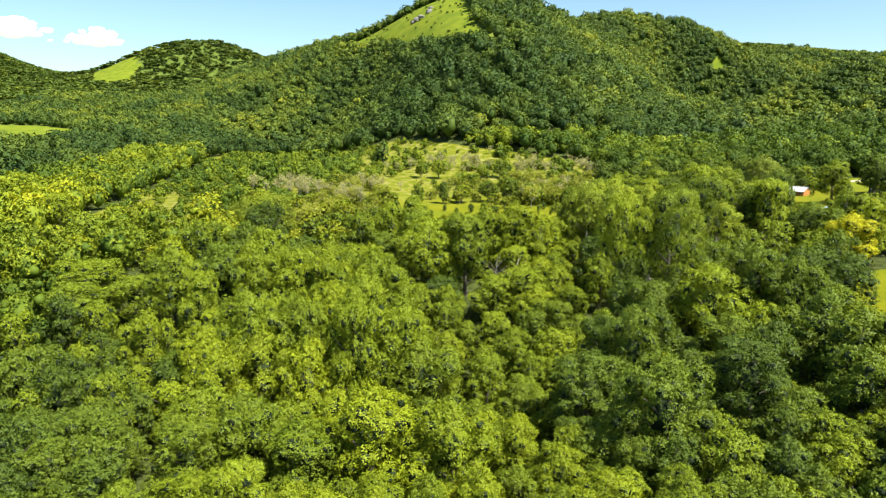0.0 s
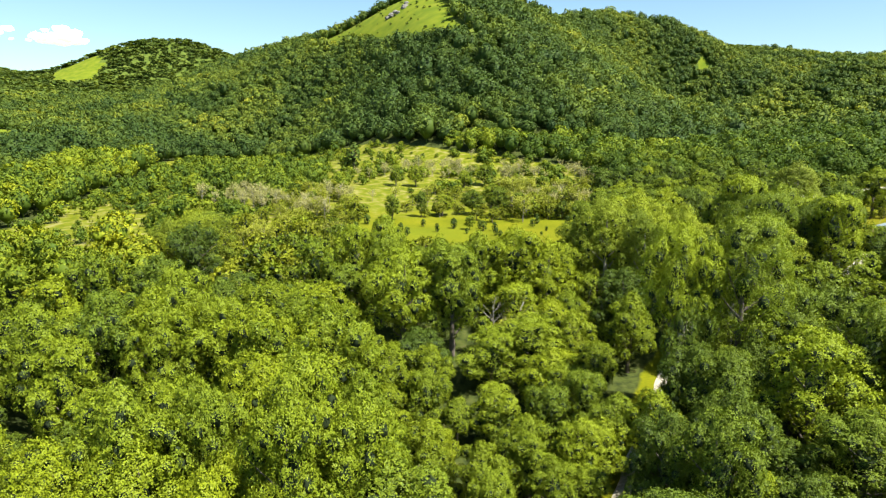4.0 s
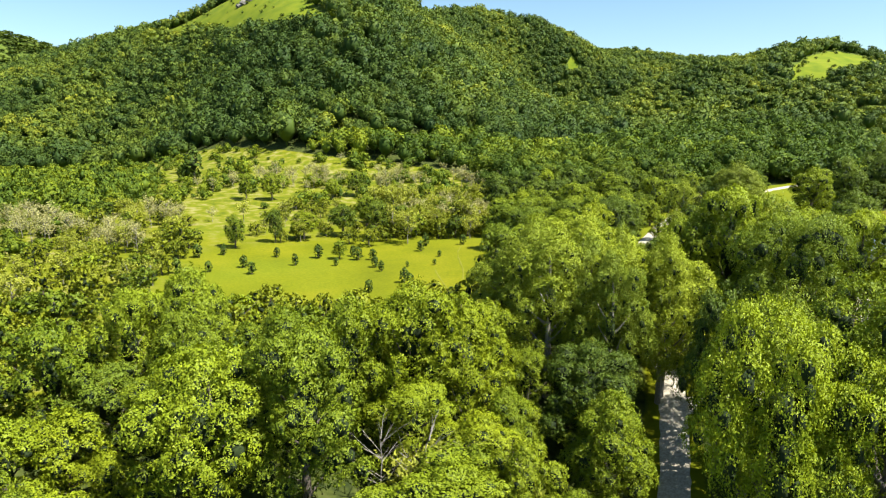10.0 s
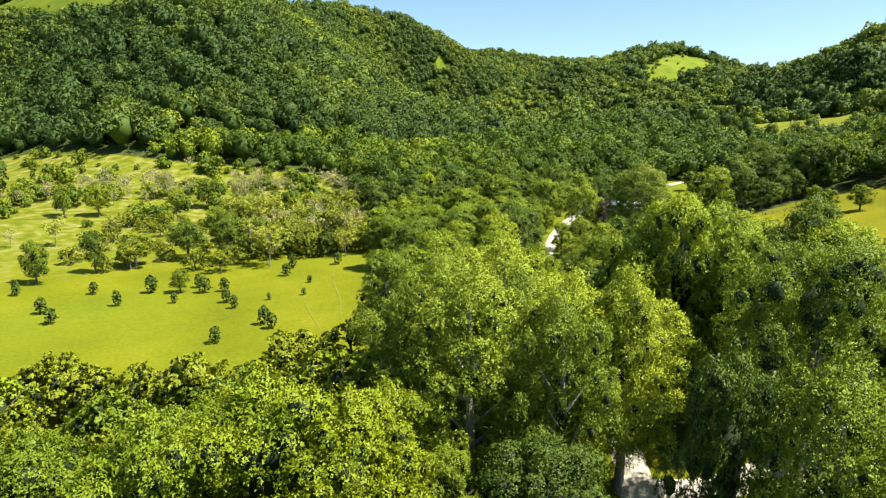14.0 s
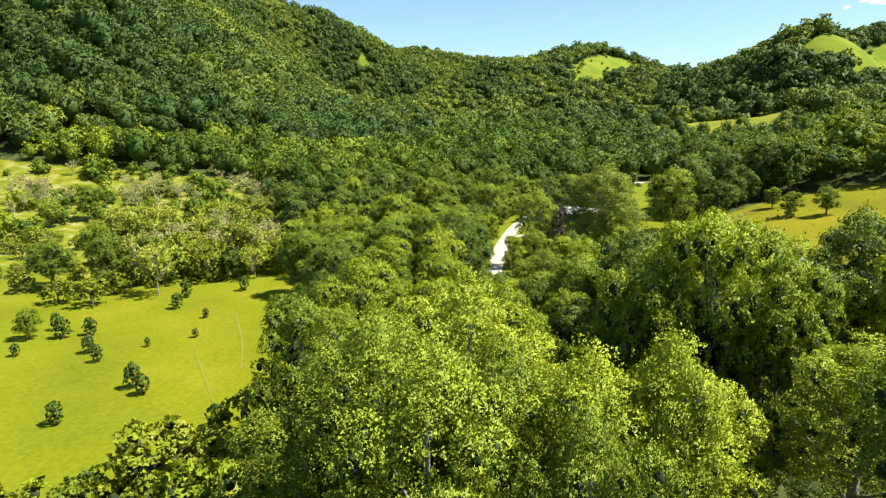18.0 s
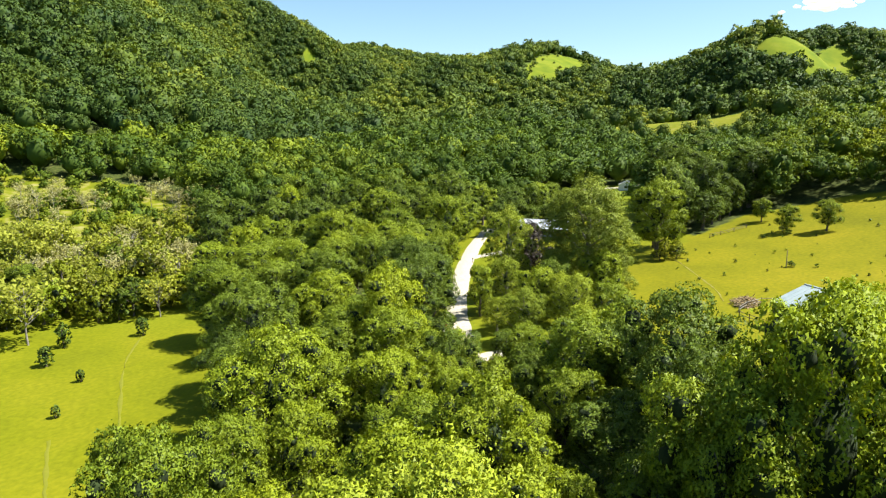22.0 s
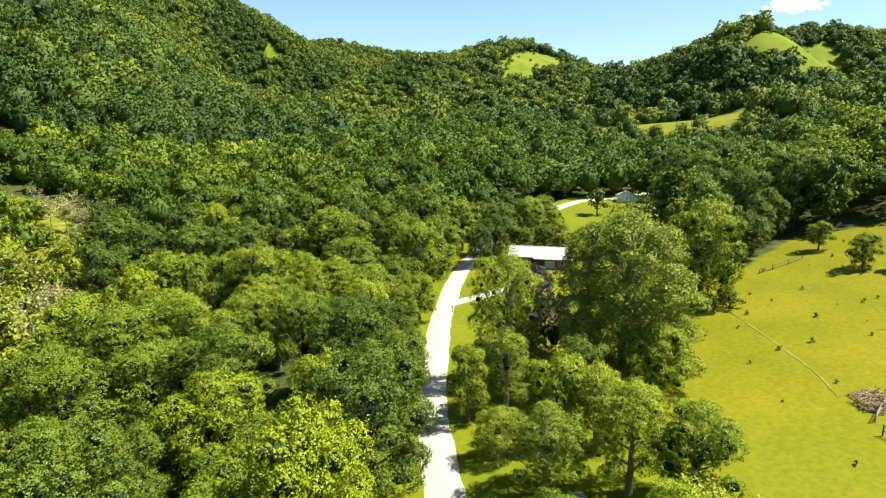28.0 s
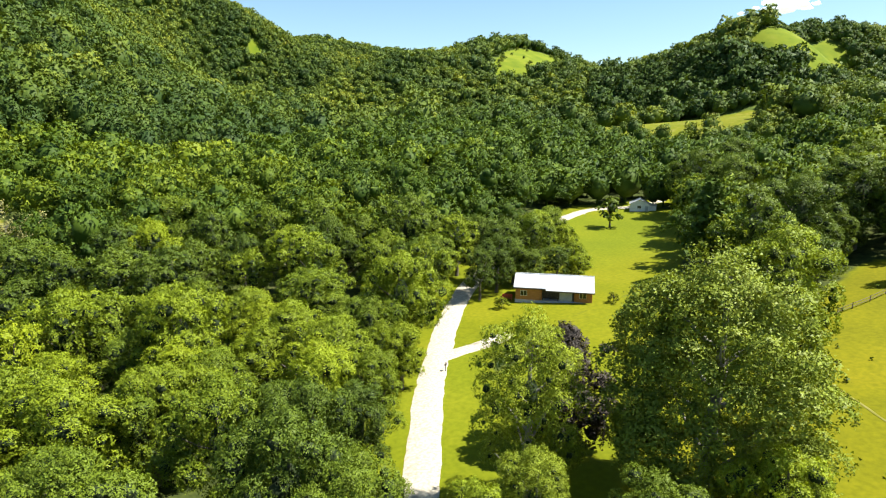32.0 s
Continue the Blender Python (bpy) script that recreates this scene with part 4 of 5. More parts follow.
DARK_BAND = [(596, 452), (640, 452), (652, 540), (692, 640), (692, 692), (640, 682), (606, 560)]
for name, lod, gap, low, high, near_by in (("hill_woods", lod_far, 9.6, 3.6, 8.6, True), ("upper_woods", lod_high, 7.8, 3.2, 6.2, False)):
    x, y = scatter(rng, -750, 1250, 300, 1300, gap, 0.85)
    ok = ~is_open(x, y, 1.0) & seen_wedge(x, y) & ~((x > -270) & (x < 430) & (y < 570)) & ((np.hypot(x - 60, y - 200) < 560) == near_by)
    x, y = x[ok], y[ok]
    more, moy = scatter(rng, -750, 1250, 300, 1300, gap * 0.6, 0.85)
    ok = ~is_open(more, moy, 1.0) & seen_wedge(more, moy) & ~((more > -270) & (more < 430) & (moy < 570)) & ((np.hypot(more - 60, moy - 200) < 560) == near_by)
    more, moy = more[ok], moy[ok]
    steep = np.hypot(land_z(more + 3, moy) - land_z(more - 3, moy), land_z(more, moy + 3) - land_z(more, moy - 3)) / 6
    ok = rng.uniform(0, 1, len(more)) < np.clip((steep - 0.45) * 1.6, 0, 0.9)
    x, y = np.r_[x, more[ok]], np.r_[y, moy[ok]]
    n = len(x)
    size = rng.uniform(low, high, n) * np.where(rng.uniform(0, 1, n) < 0.16, 1.35, 1) * np.where((x < 470) & (y < 560) & (x > 380), 0.6, 1) * np.where((x > 630) & (x < 800) & (y > 390) & (y < 475), 0.7, 1)
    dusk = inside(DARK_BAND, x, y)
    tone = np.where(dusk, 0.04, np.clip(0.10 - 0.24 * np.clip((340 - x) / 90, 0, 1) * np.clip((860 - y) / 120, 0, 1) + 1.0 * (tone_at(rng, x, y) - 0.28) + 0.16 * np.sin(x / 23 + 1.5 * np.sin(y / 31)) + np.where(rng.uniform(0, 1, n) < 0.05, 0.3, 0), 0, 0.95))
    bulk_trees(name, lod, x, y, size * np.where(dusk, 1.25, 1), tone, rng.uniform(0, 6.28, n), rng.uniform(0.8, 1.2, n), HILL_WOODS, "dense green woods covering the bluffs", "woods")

x, y = scatter(rng, -2300, 2300, 1300, 2750, 15, 0.9)
ok = ~is_open(x, y) & seen_wedge(x, y)
x, y = x[ok], y[ok]
n = len(x)
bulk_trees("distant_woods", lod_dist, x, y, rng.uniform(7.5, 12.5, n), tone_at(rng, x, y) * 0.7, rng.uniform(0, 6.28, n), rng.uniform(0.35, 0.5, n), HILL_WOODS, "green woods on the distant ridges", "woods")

# scrub and rim trees on the open bluff
x, y = scatter(rng, -170, 60, 720, 1060, 11, 0.6)
ok = inside(BLUFF_TOP, x, y) & (rng.uniform(0, 1, len(x)) < 0.42)
x, y = np.r_[x[ok], -150, -140, -128, -120, -108, -100, -162, -135], np.r_[y[ok], 1082, 1070, 1062, 1052, 1050, 1042, 1090, 1080]
n = len(x)
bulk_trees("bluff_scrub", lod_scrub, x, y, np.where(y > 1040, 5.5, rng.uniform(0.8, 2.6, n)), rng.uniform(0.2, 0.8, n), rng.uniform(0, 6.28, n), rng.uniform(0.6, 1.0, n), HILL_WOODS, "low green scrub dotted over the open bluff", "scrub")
for poly in (SECOND_HILL, THIRD_HILL):
    edge = np.array(poly)
    x, y = scatter(rng, *edge[:, 0][[edge[:, 0].argmin(), edge[:, 0].argmax()]], *edge[:, 1][[edge[:, 1].argmin(), edge[:, 1].argmax()]], 9, 0.9)
    rim = away(poly + poly[:1], x, y)
    ok = inside(poly, x, y) & (rng.uniform(0, 1, len(x)) < 0.05 + 0.5 * (rim < 12))
    x, y = x[ok], y[ok]
    n = len(x)
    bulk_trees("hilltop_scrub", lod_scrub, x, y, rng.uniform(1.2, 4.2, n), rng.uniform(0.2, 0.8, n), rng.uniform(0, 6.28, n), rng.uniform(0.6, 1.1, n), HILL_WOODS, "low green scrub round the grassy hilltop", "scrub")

DEAD = [(23, 189, 1.6), (26, 187.5, 1.4), (29, 188, 1.5), (35, 187, 1.3), (28, 164, 1.2), (17, 192, 1.4), (113, 246, 1.3)]
# ---- the old field: young cedars, bushes and bare saplings ----
cedars = [tagged(broad_tree("cedar_tree", 201 + k, 3.6, 1.15, 16, 1500, 0.15, NEEDLE, base=0.03, limbs=3, heart=0.72), "small dark green cedar standing in the mown field", "tree", "cedars in the field") for k in range(3)]
CEDARS = [(-25, 336, 1.1), (-17, 340, .8), (1, 335, .9), (15, 331, 1.1), (7, 320, .8), (33, 324, 1.0), (32, 311, .8), (56, 345, 1.0), (52, 335, 1.0), (70, 342, .9), (37, 286, .9), (-6, 309, 1.0), (-9, 319, .9),
          (-28, 313, 1.0), (-19, 314, .9), (20, 317, .6), (27, 332, .8), (45, 263, .9), (38, 282, .8), (33, 304, .7), (28, 325, 1.2), (51, 308, .45), (42, 308, .4), (26, 278, .9), (56, 322, .5), (-50, 520, 4.0), (-15, 361, 1.1)]
for k, (px, py, s) in enumerate(CEDARS):
    proto = cedars[k % 3]
    s = s * 1.3
    plant(proto, px, py, s, k * 1.3, 1.0 + 0.15 * math.sin(k * 2.1))

bushes = [tagged(broad_tree("bush", 211 + k, 3.4, 2.2, 18, 2600, 0.13, mat, base=0.04, limbs=3, spread=0.85, inner=0.4), label, "bush", "bushes in the field")
          for k, (mat, label) in enumerate(((LEAF_MID, "round green bush growing in rank grass"), (LEAF_SCRUB, "yellow-green bush growing in rank grass"), (LEAF_SCRUB, "yellow-green spreading bush in rank grass"), (LEAF_DARK, "dark green bush in rank grass")))]
saplings = [tagged(bare_tree("sapling", 221 + k, 5.5, 2.0, 620, leaf=0.24), "thin olive half-bare sapling in rank grass", "tree", "saplings in the field") for k in range(3)]
x, y = scatter(rng, -220, 125, 205, 650, 7.2, 1.0)
ok = (inside(FIELD, x, y) & (away(FIELD + FIELD[:1], x, y) > 2)) | inside(FRONT, x, y)
x, y = x[ok], y[ok]
thick = np.clip((y - 352 - 0.12 * x) / 40, 0, 1) * 0.48
thick = np.where((x < -30) & (y < 470), 0.9, thick)
thick = np.where((x > 50) & (y > 365), 0.8, thick)
thick = np.where((np.abs(x + 30 - 0.22 * (y - 380)) < 22) & (y > 365), 0.12, thick)
LEFT_GRASS = [(-205, 365), (-170, 380), (-125, 350), (-105, 310), (-92, 262), (-120, 252), (-165, 275), (-185, 330)]
thick = np.where(inside(LEFT_GRASS, x, y), 0.14, thick)
thick = np.where(inside(FRONT, x, y), 0.95, thick)
pick = (rng.uniform(0, 1, len(x)) < thick) & clear_of(x, y, 0.8)
x, y = x[pick], y[pick]
more, moy = scatter(rng, 36, 125, 352, 436, 6.6, 0.9)
ok = inside(FIELD, more, moy) & (more > 44 - 0.15 * (moy - 352)) & (rng.uniform(0, 1, len(more)) < 0.75)
x, y = np.r_[x, more[ok]], np.r_[y, moy[ok]]
far = (y > 430) | (x < -75)
for px, py in zip(x[~far], y[~far]):
    front = inside(FRONT, px, py)
    grey = 0.0 if front else 0.3 if px > 45 else 0.28 if px < -30 and py < 400 else 0.2
    if rng.uniform() < grey:
        plant(saplings[int(rng.integers(3))], px, py, float(rng.uniform(0.9, 1.5)) * (1.5 if px > 45 else 1.1), float(rng.uniform(0, 6.28)))
    else:
        plant(bushes[int(rng.choice(4, p=(0.30, 0.36, 0.26, 0.08)))], px, py, float(rng.uniform(0.5, 1.55)) * (2.1 if px > 50 or front else 1.7 if px < -30 else 1.35), float(rng.uniform(0, 6.28)), float(rng.uniform(0.8, 1.2)))
n = int(far.sum())
bulk_trees("field_scrub", lod_scrub, x[far], y[far], rng.uniform(1.2, 2.3, n) ** 2, rng.uniform(0.05, 0.55, n), rng.uniform(0, 6.28, n), rng.uniform(0.75, 1.25, n), WOODS, "scattered green scrub at the far side of the old field", "scrub")
THICKET = [(-185, 425), (-146, 428), (-115, 424), (-80, 408), (-62, 450), (-70, 515), (-100, 545), (-154, 530), (-190, 520)]
x, y = scatter(rng, -190, -60, 405, 548, 8.0, 0.6)
ok = inside(THICKET, x, y)
x, y = x[ok], y[ok]
n = len(x)
bulk_trees("field_thicket", lod_scrub, x, y, rng.uniform(3.4, 6.0, n), rng.uniform(0.0, 0.40, n), rng.uniform(0, 6.28, n), rng.uniform(1.0, 1.6, n), WOODS, "dark green thicket of young trees in the old field", "thicket")
DRY_LEAF = leafy("dry_leaf", (0.20, 0.195, 0.06), (0.43, 0.41, 0.165), glow=0.25, rough=0.8)
greys = [tagged(bare_tree("dry_sapling", 251 + k, 7.0, 2.3, 460, leaf_mat=DRY_LEAF, leaf=0.22), "pale grey half-dead sapling in the old field", "tree", "dry saplings in the field") for k in range(3)]
for cx, cy, wide, many in ((-84, 372, 13, 16), (-53, 350, 11, 12), (-44, 403, 10, 10), (-105, 388, 16, 12), (84, 390, 17, 26), (116, 472, 16, 14), (62, 488, 28, 22), (30, 478, 14, 10), (60, 395, 12, 10), (6, 500, 26, 12), (-30, 480, 16, 7)):
    for k in range(many):
        px, py = cx + wide * float(rng.normal(0, 0.6)), cy + wide * float(rng.normal(0, 0.6))
        plant(greys[k % 3], px, py, float(rng.uniform(0.8, 1.45)), float(rng.uniform(0, 6.28)))
for px, py, s in ((184, 295.5, 1.1), (188, 293.5, 1.2), (192, 296, 1.2), (194, 301, 1.1), (144, 286, 0.9), (149, 288, 1.0), (181.5, 349.5, 0.8), (199, 335, 0.7), (35, 350, 2.2), (28, 356, 2.0), (40, 360, 2.0), (8, 368, 1.9), (2, 362, 1.6), (46, 366, 1.8), (20, 372, 1.8), (-62, 582, 2.6)):
    plant(bushes[2 if px > 0 else 0], px, py, s, px, 0.95)
for px, py, s in ((224, 283, 0.55), (227, 274, 0.6), (236, 296, 0.5)):
    plant(kinds["light"][0], px, py, s, px, 0.95)
for px, py, s in ((119, 258, 1.2), (124, 264, 1.0), (76, 353, 1.5), (64, 374, 1.6), (21, 190, 1.7), (33, 182, 1.6), (24, 196, 1.5)):
    plant(saplings[int(px) % 3], px, py, s, px)

dead = [tagged(bare_tree("dead_tree", 231 + k, 8.5, 3.2, 14, leaf=0.2), "bare grey dead tree among green crowns", "tree", "dead trees") for k in range(2)]
for k, (px, py, s) in enumerate(DEAD):
    plant(dead[k % 2], px, py, s, k * 2.0)

# kinds that stand nowhere are taken away again
for ob in [o for protos in (*kinds.values(), *plain_kinds.values(), cedars, bushes, saplings, greys, dead) for o in protos if o.name not in used]:
    for o in (*ob.children_recursive, ob):
        bpy.data.objects.remove(o)

# ---- buildings ----
SHEET = plain("white_sheet_metal", (0.32, 0.34, 0.35), (0.46, 0.48, 0.48), 0.5, 0.45)
PALE_ROOF = plain("pale_roof_metal", (0.20, 0.25, 0.248), (0.28, 0.33, 0.325), 0.4, 0.42)
GREY_SIDING = plain("grey_siding", (0.34, 0.34, 0.36), (0.46, 0.46, 0.48), 0.7, 0.6)
CEDAR_WALL = plain("stained_wood", (0.30, 0.13, 0.035), (0.46, 0.21, 0.06), 1.2, 0.7, stretch=(1, 1, 6), bump=0.01)
DARK_WOOD = plain("weathered_wood", (0.05, 0.04, 0.03), (0.14, 0.115, 0.085), 4.0, 0.85, bump=0.01)
WHITE_PAINT = plain("white_paint", (0.68, 0.68, 0.66), (0.82, 0.82, 0.80), 1.5, 0.6)
SHADOW_GLASS = plain("window_glass", (0.012, 0.014, 0.016), (0.03, 0.034, 0.038), 1.0, 0.08, specular=0.6)
GREY_DOOR = plain("grey_door", (0.36, 0.37, 0.38), (0.48, 0.49, 0.50), 2.0, 0.6)
RED_PAINT = plain("red_paint", (0.13, 0.004, 0.006), (0.19, 0.008, 0.010), 1.0, 0.28, specular=0.6)
RED_BOARD = plain("red_board", (0.42, 0.06, 0.03), (0.58, 0.11, 0.06), 2.0, 0.7)
RUBBER = plain("rubber", (0.012, 0.012, 0.012), (0.03, 0.03, 0.03), 6.0, 0.9)
STEEL = plain("bright_steel", (0.45, 0.46, 0.47), (0.62, 0.63, 0.64), 3.0, 0.3, 1.0)
TANK_GREY = plain("dull_tank", (0.10, 0.085, 0.075), (0.20, 0.17, 0.15), 1.5, 0.6)
RED_LENS = plain("red_lens", (0.35, 0.01, 0.01), (0.45, 0.02, 0.02), 1.0, 0.15)
CLEAR_LENS = plain("clear_lens", (0.6, 0.6, 0.58), (0.75, 0.75, 0.72), 1.0, 0.12)


def box_mesh(name, lo, hi, mat, bevel=0.02):
    bm = bmesh.new()
    bmesh.ops.create_cube(bm, size=1)
    size, mid = Vector(hi) - Vector(lo), (Vector(hi) + Vector(lo)) / 2
    bmesh.ops.transform(bm, matrix=Matrix.Translation(mid) @ Matrix.Diagonal((*size, 1)), verts=bm.verts)
    if bevel:
        bmesh.ops.bevel(bm, geom=bm.edges[:], offset=min(bevel, min(size) * 0.3), segments=1, affect="EDGES")
    me = bpy.data.meshes.new(name)
    bm.to_mesh(me)
    bm.free()
    me.materials.append(mat)
    return me


def box(name, parent, lo, hi, mat, label="", bevel=0.02):
    return part(name, box_mesh(name, lo, hi, mat, bevel), parent, label)


def prism(name, parent, outline, axis, a, b, mat, label="", bevel=0.0):
    """An outline of two coordinates drawn out along an axis (0: x, 1: y) from a to b."""
    bm = bmesh.new()
    rows = []
    for at in (a, b):
        rows.append([bm.verts.new((at, u, w) if axis == 0 else (u, at, w)) for u, w in outline])
    bm.faces.new(rows[0])
    bm.faces.new(rows[1][::-1])
    n = len(outline)
    for k in range(n):
        bm.faces.new((rows[0][k], rows[1][k], rows[1][(k + 1) % n], rows[0][(k + 1) % n]))
    bmesh.ops.recalc_face_normals(bm, faces=bm.faces[:])
    if bevel:
        bmesh.ops.bevel(bm, geom=bm.edges[:], offset=bevel, segments=2, affect="EDGES")
    me = bpy.data.meshes.new(name)
    bm.to_mesh(me)
    bm.free()
    me.materials.append(mat)
    return part(name, me, parent, label)


def roof_slope(parent, x0, x1, y_eave, z_eave, y_ridge, z_ridge, mat, seam=0.6):
    """One slope of a metal roof with its standing seams, as a sheet with thickness."""
    sheet = prism("roof", parent, [(y_eave, z_eave), (y_ridge, z_ridge), (y_ridge, z_ridge + 0.06), (y_eave, z_eave + 0.06)], 0, x0, x1, mat)
    lo, hi = (y_eave, y_ridge) if y_eave < y_ridge else (y_ridge, y_eave)
    n = int((x1 - x0) / seam)
    for k in range(n + 1):
        at = x0 + (x1 - x0 - 0.04) * k / n
        prism("roof_seam", sheet, [(y_eave, z_eave + 0.055), (y_ridge, z_ridge + 0.055), (y_ridge, z_ridge + 0.10), (y_eave, z_eave + 0.10)], 0, at, at + 0.04, mat)
    return sheet


def window(parent, x0, x1, z0, z1, y, frame_mat, out=-1):
    w = box("window", parent, (x0, y, z0), (x1, y + out * 0.05, z1), frame_mat)
    mid = (x0 + x1) / 2
    for a, b in ((x0 + 0.06, mid - 0.03), (mid + 0.03, x1 - 0.06)):
        box("pane", w, (a, y + out * 0.045, z0 + 0.06), (b, y + out * 0.065, z1 - 0.06), SHADOW_GLASS, bevel=0)
    return w


def cabin():
    """A long low cabin; x runs along its front, y to the back."""
    h = new("cabin")
    L, D, W = 15.6, 8.0, 2.9
    box("foundation", h, (-0.1, -0.1, -1.0), (L + 0.1, D + 0.1, 0.25), GREY_SIDING)
    box("front_wall", h, (0, 0, 0.25), (5.2, 0.2, W), CEDAR_WALL, "orange-brown stained board wall")
    box("front_wall", h, (12.2, 0, 0.25), (L, 0.2, W), CEDAR_WALL, "orange-brown stained board wall")
    box("porch_wall", h, (5.2, 1.6, 0.25), (12.2, 1.8, W), DARK_WOOD, "dark recessed porch wall")
    box("porch_side", h, (5.2, 0.2, 0.25), (5.4, 1.6, W), CEDAR_WALL)
    box("porch_side", h, (12.0, 0.2, 0.25), (12.2, 1.6, W), CEDAR_WALL)
    door = box("door", h, (9.0, 0.25, 0.25), (11.6, 0.35, 2.6), GREY_DOOR, "pale grey sliding door")
    for k in range(4):
        box("door_panel", door, (9.08 + k * 0.63, 0.21, 0.4), (9.62 + k * 0.63, 0.26, 2.45), GREY_DOOR)
    for px in (5.5, 8.6, 11.8):
        box("porch_post", h, (px, 0.0, 0.25), (px + 0.15, 0.15, W), DARK_WOOD)
    box("end_wall", h, (0, 0.2, 0.25), (0.2, D, W), CEDAR_WALL)
    box("end_wall", h, (L - 0.2, 0.2, 0.25), (L, D, W), CEDAR_WALL)
    box("back_wall", h, (0.2, D - 0.2, 0.25), (L - 0.2, D, W), CEDAR_WALL)
    for a in (0.0, L - 0.2):
        prism("gable", h, [(0.0, W), (D / 2, W + 1.75), (D, W)], 0, a, a + 0.2, CEDAR_WALL)
    for a, b in ((1.0, 2.4), (13.0, 14.4)):
        window(h, a, b, 1.1, 2.2, 0.0, WHITE_PAINT)
    roof_slope(h, -0.4, 6.2, -0.35, W - 0.06, D / 2, W + 1.95, SHEET)
    roof_slope(h, 6.2, L + 0.4, -1.0, W - 0.30, D / 2, W + 1.98, SHEET)
    roof_slope(h, -0.4, L + 0.4, D + 0.5, W - 0.10, D / 2, W + 1.95, SHEET)
    box("ridge_cap", h, (-0.4, D / 2 - 0.15, W + 1.97), (L + 0.4, D / 2 + 0.15, W + 2.10), SHEET)
    box("fascia", h, (-0.4, -0.40, W - 0.30), (6.2, -0.34, W - 0.05), DARK_WOOD, "dark eave board")
    box("fascia", h, (6.2, -1.05, W - 0.52), (L + 0.4, -0.99, W - 0.28), DARK_WOOD, "dark eave board")
    box("gutter", h, (11.9, -0.60, W - 0.42), (L + 0.4, -0.42, W - 0.30), RED_BOARD, "dull red eave trim")
    return tagged(h, "low wooden cabin with a white metal roof and recessed porch", "house")


house = cabin()
house.matrix_basis = pose(186.4, 350.3, zat(190, 346) + 0.2, 0, 0, -51.7)


def barn():
    """A pole barn; x runs along its long grey wall, y across it."""
    h = new("barn")
    L, D, W = 24.0, 14.0, 4.3
    box("base_board", h, (0, -0.05, -1.2), (L, D + 0.05, 0.15), DARK_WOOD)
    for k in range(24):
        box("wall_panel", h, (k + 0.01, 0, 0.15), (k + 0.99, 0.10, W), GREY_SIDING)
        box("wall_panel", h, (k + 0.01, D - 0.1, 0.15), (k + 0.99, D, W), GREY_SIDING)
    for a in (0.0, L - 0.12):
        prism("end_wall", h, [(0.1, 0.15), (D - 0.1, 0.15), (D - 0.1, W), (D / 2, W + 2.35), (0.1, W)], 0, a, a + 0.12, GREY_SIDING)
    roof_slope(h, -0.5, L + 0.5, -0.5, W - 0.12, D / 2, W + 2.4, PALE_ROOF, 0.9)
    roof_slope(h, -0.5, L + 0.5, D + 0.5, W - 0.12, D / 2, W + 2.4, PALE_ROOF, 0.9)
    box("ridge_cap", h, (-0.5, D / 2 - 0.2, W + 2.42), (L + 0.5, D / 2 + 0.2, W + 2.55), PALE_ROOF)
    box("eave_trim", h, (-0.5, -0.56, W - 0.32), (L + 0.5, -0.49, W - 0.08), DARK_WOOD, "dark eave trim")
    box("corner_post", h, (-0.12, -0.12, -0.8), (0.10, 0.04, W), DARK_WOOD, "dark corner post")
    box("downpipe", h, (L - 0.3, -0.15, 0), (L - 0.18, -0.03, W), GREY_SIDING)
    for at in (9.5, 17.0):
        window(h, at, at + 1.0, 0.9, 1.8, 0.0, DARK_WOOD)
    return tagged(h, "long grey metal barn with a pale low-pitched roof", "barn")


farm = barn()
farm.matrix_basis = pose(154.0, 252.5, zat(153, 247), 0, 0, math.degrees(math.atan2(-0.95, -0.32)))


def garage():
    h = new("garage")
    L, D, W = 7.0, 6.0, 2.7
    box("slab", h, (-0.1, -0.1, -0.8), (L + 0.1, D + 0.1, 0.1), GREY_SIDING)
    for a, b in (((0, 0), (L, 0.15)), ((0, D - 0.15), (L, D)), ((0, 0.15), (0.15, D - 0.15)), ((L - 0.15, 0.15), (L, D - 0.15))):
        box("wall", h, (*a, 0.1), (*b, W), WHITE_PAINT)
    for a in (0.0, D - 0.15):
        prism("gable", h, [(0, W), (L / 2, W + 1.7), (L, W)], 1, a, a + 0.15, WHITE_PAINT)
    for lo, hi in ((-0.3, L / 2), (L + 0.3, L / 2)):
        zl = W - 0.10
        prism("roof", h, [(lo, zl), (hi, W + 1.8), (hi, W + 1.88), (lo, zl + 0.08)], 1, -0.3, D + 0.3, SHEET)
    window(h, 2.6, 4.0, 1.1, 2.2, 0.0, WHITE_PAINT)
    box("door", h, (5.4, -0.04, 0.1), (6.4, 0.0, 2.1), GREY_DOOR)
    box("lean_to", h, (L, 1.0, 0), (L + 2.4, D - 0.6, 2.1), WHITE_PAINT, "low white side room")
    prism("lean_to_roof", h, [(L, 2.6), (L + 2.7, 2.1), (L + 2.7, 2.18), (L, 2.68)], 1, 0.8, D - 0.4, SHEET)
    return tagged(h, "small white garage with a gabled roof and dark window", "garage")


small_house = garage()
small_house.matrix_basis = pose(297.5, 396.5, zat(300, 394), 0, 0, -56)


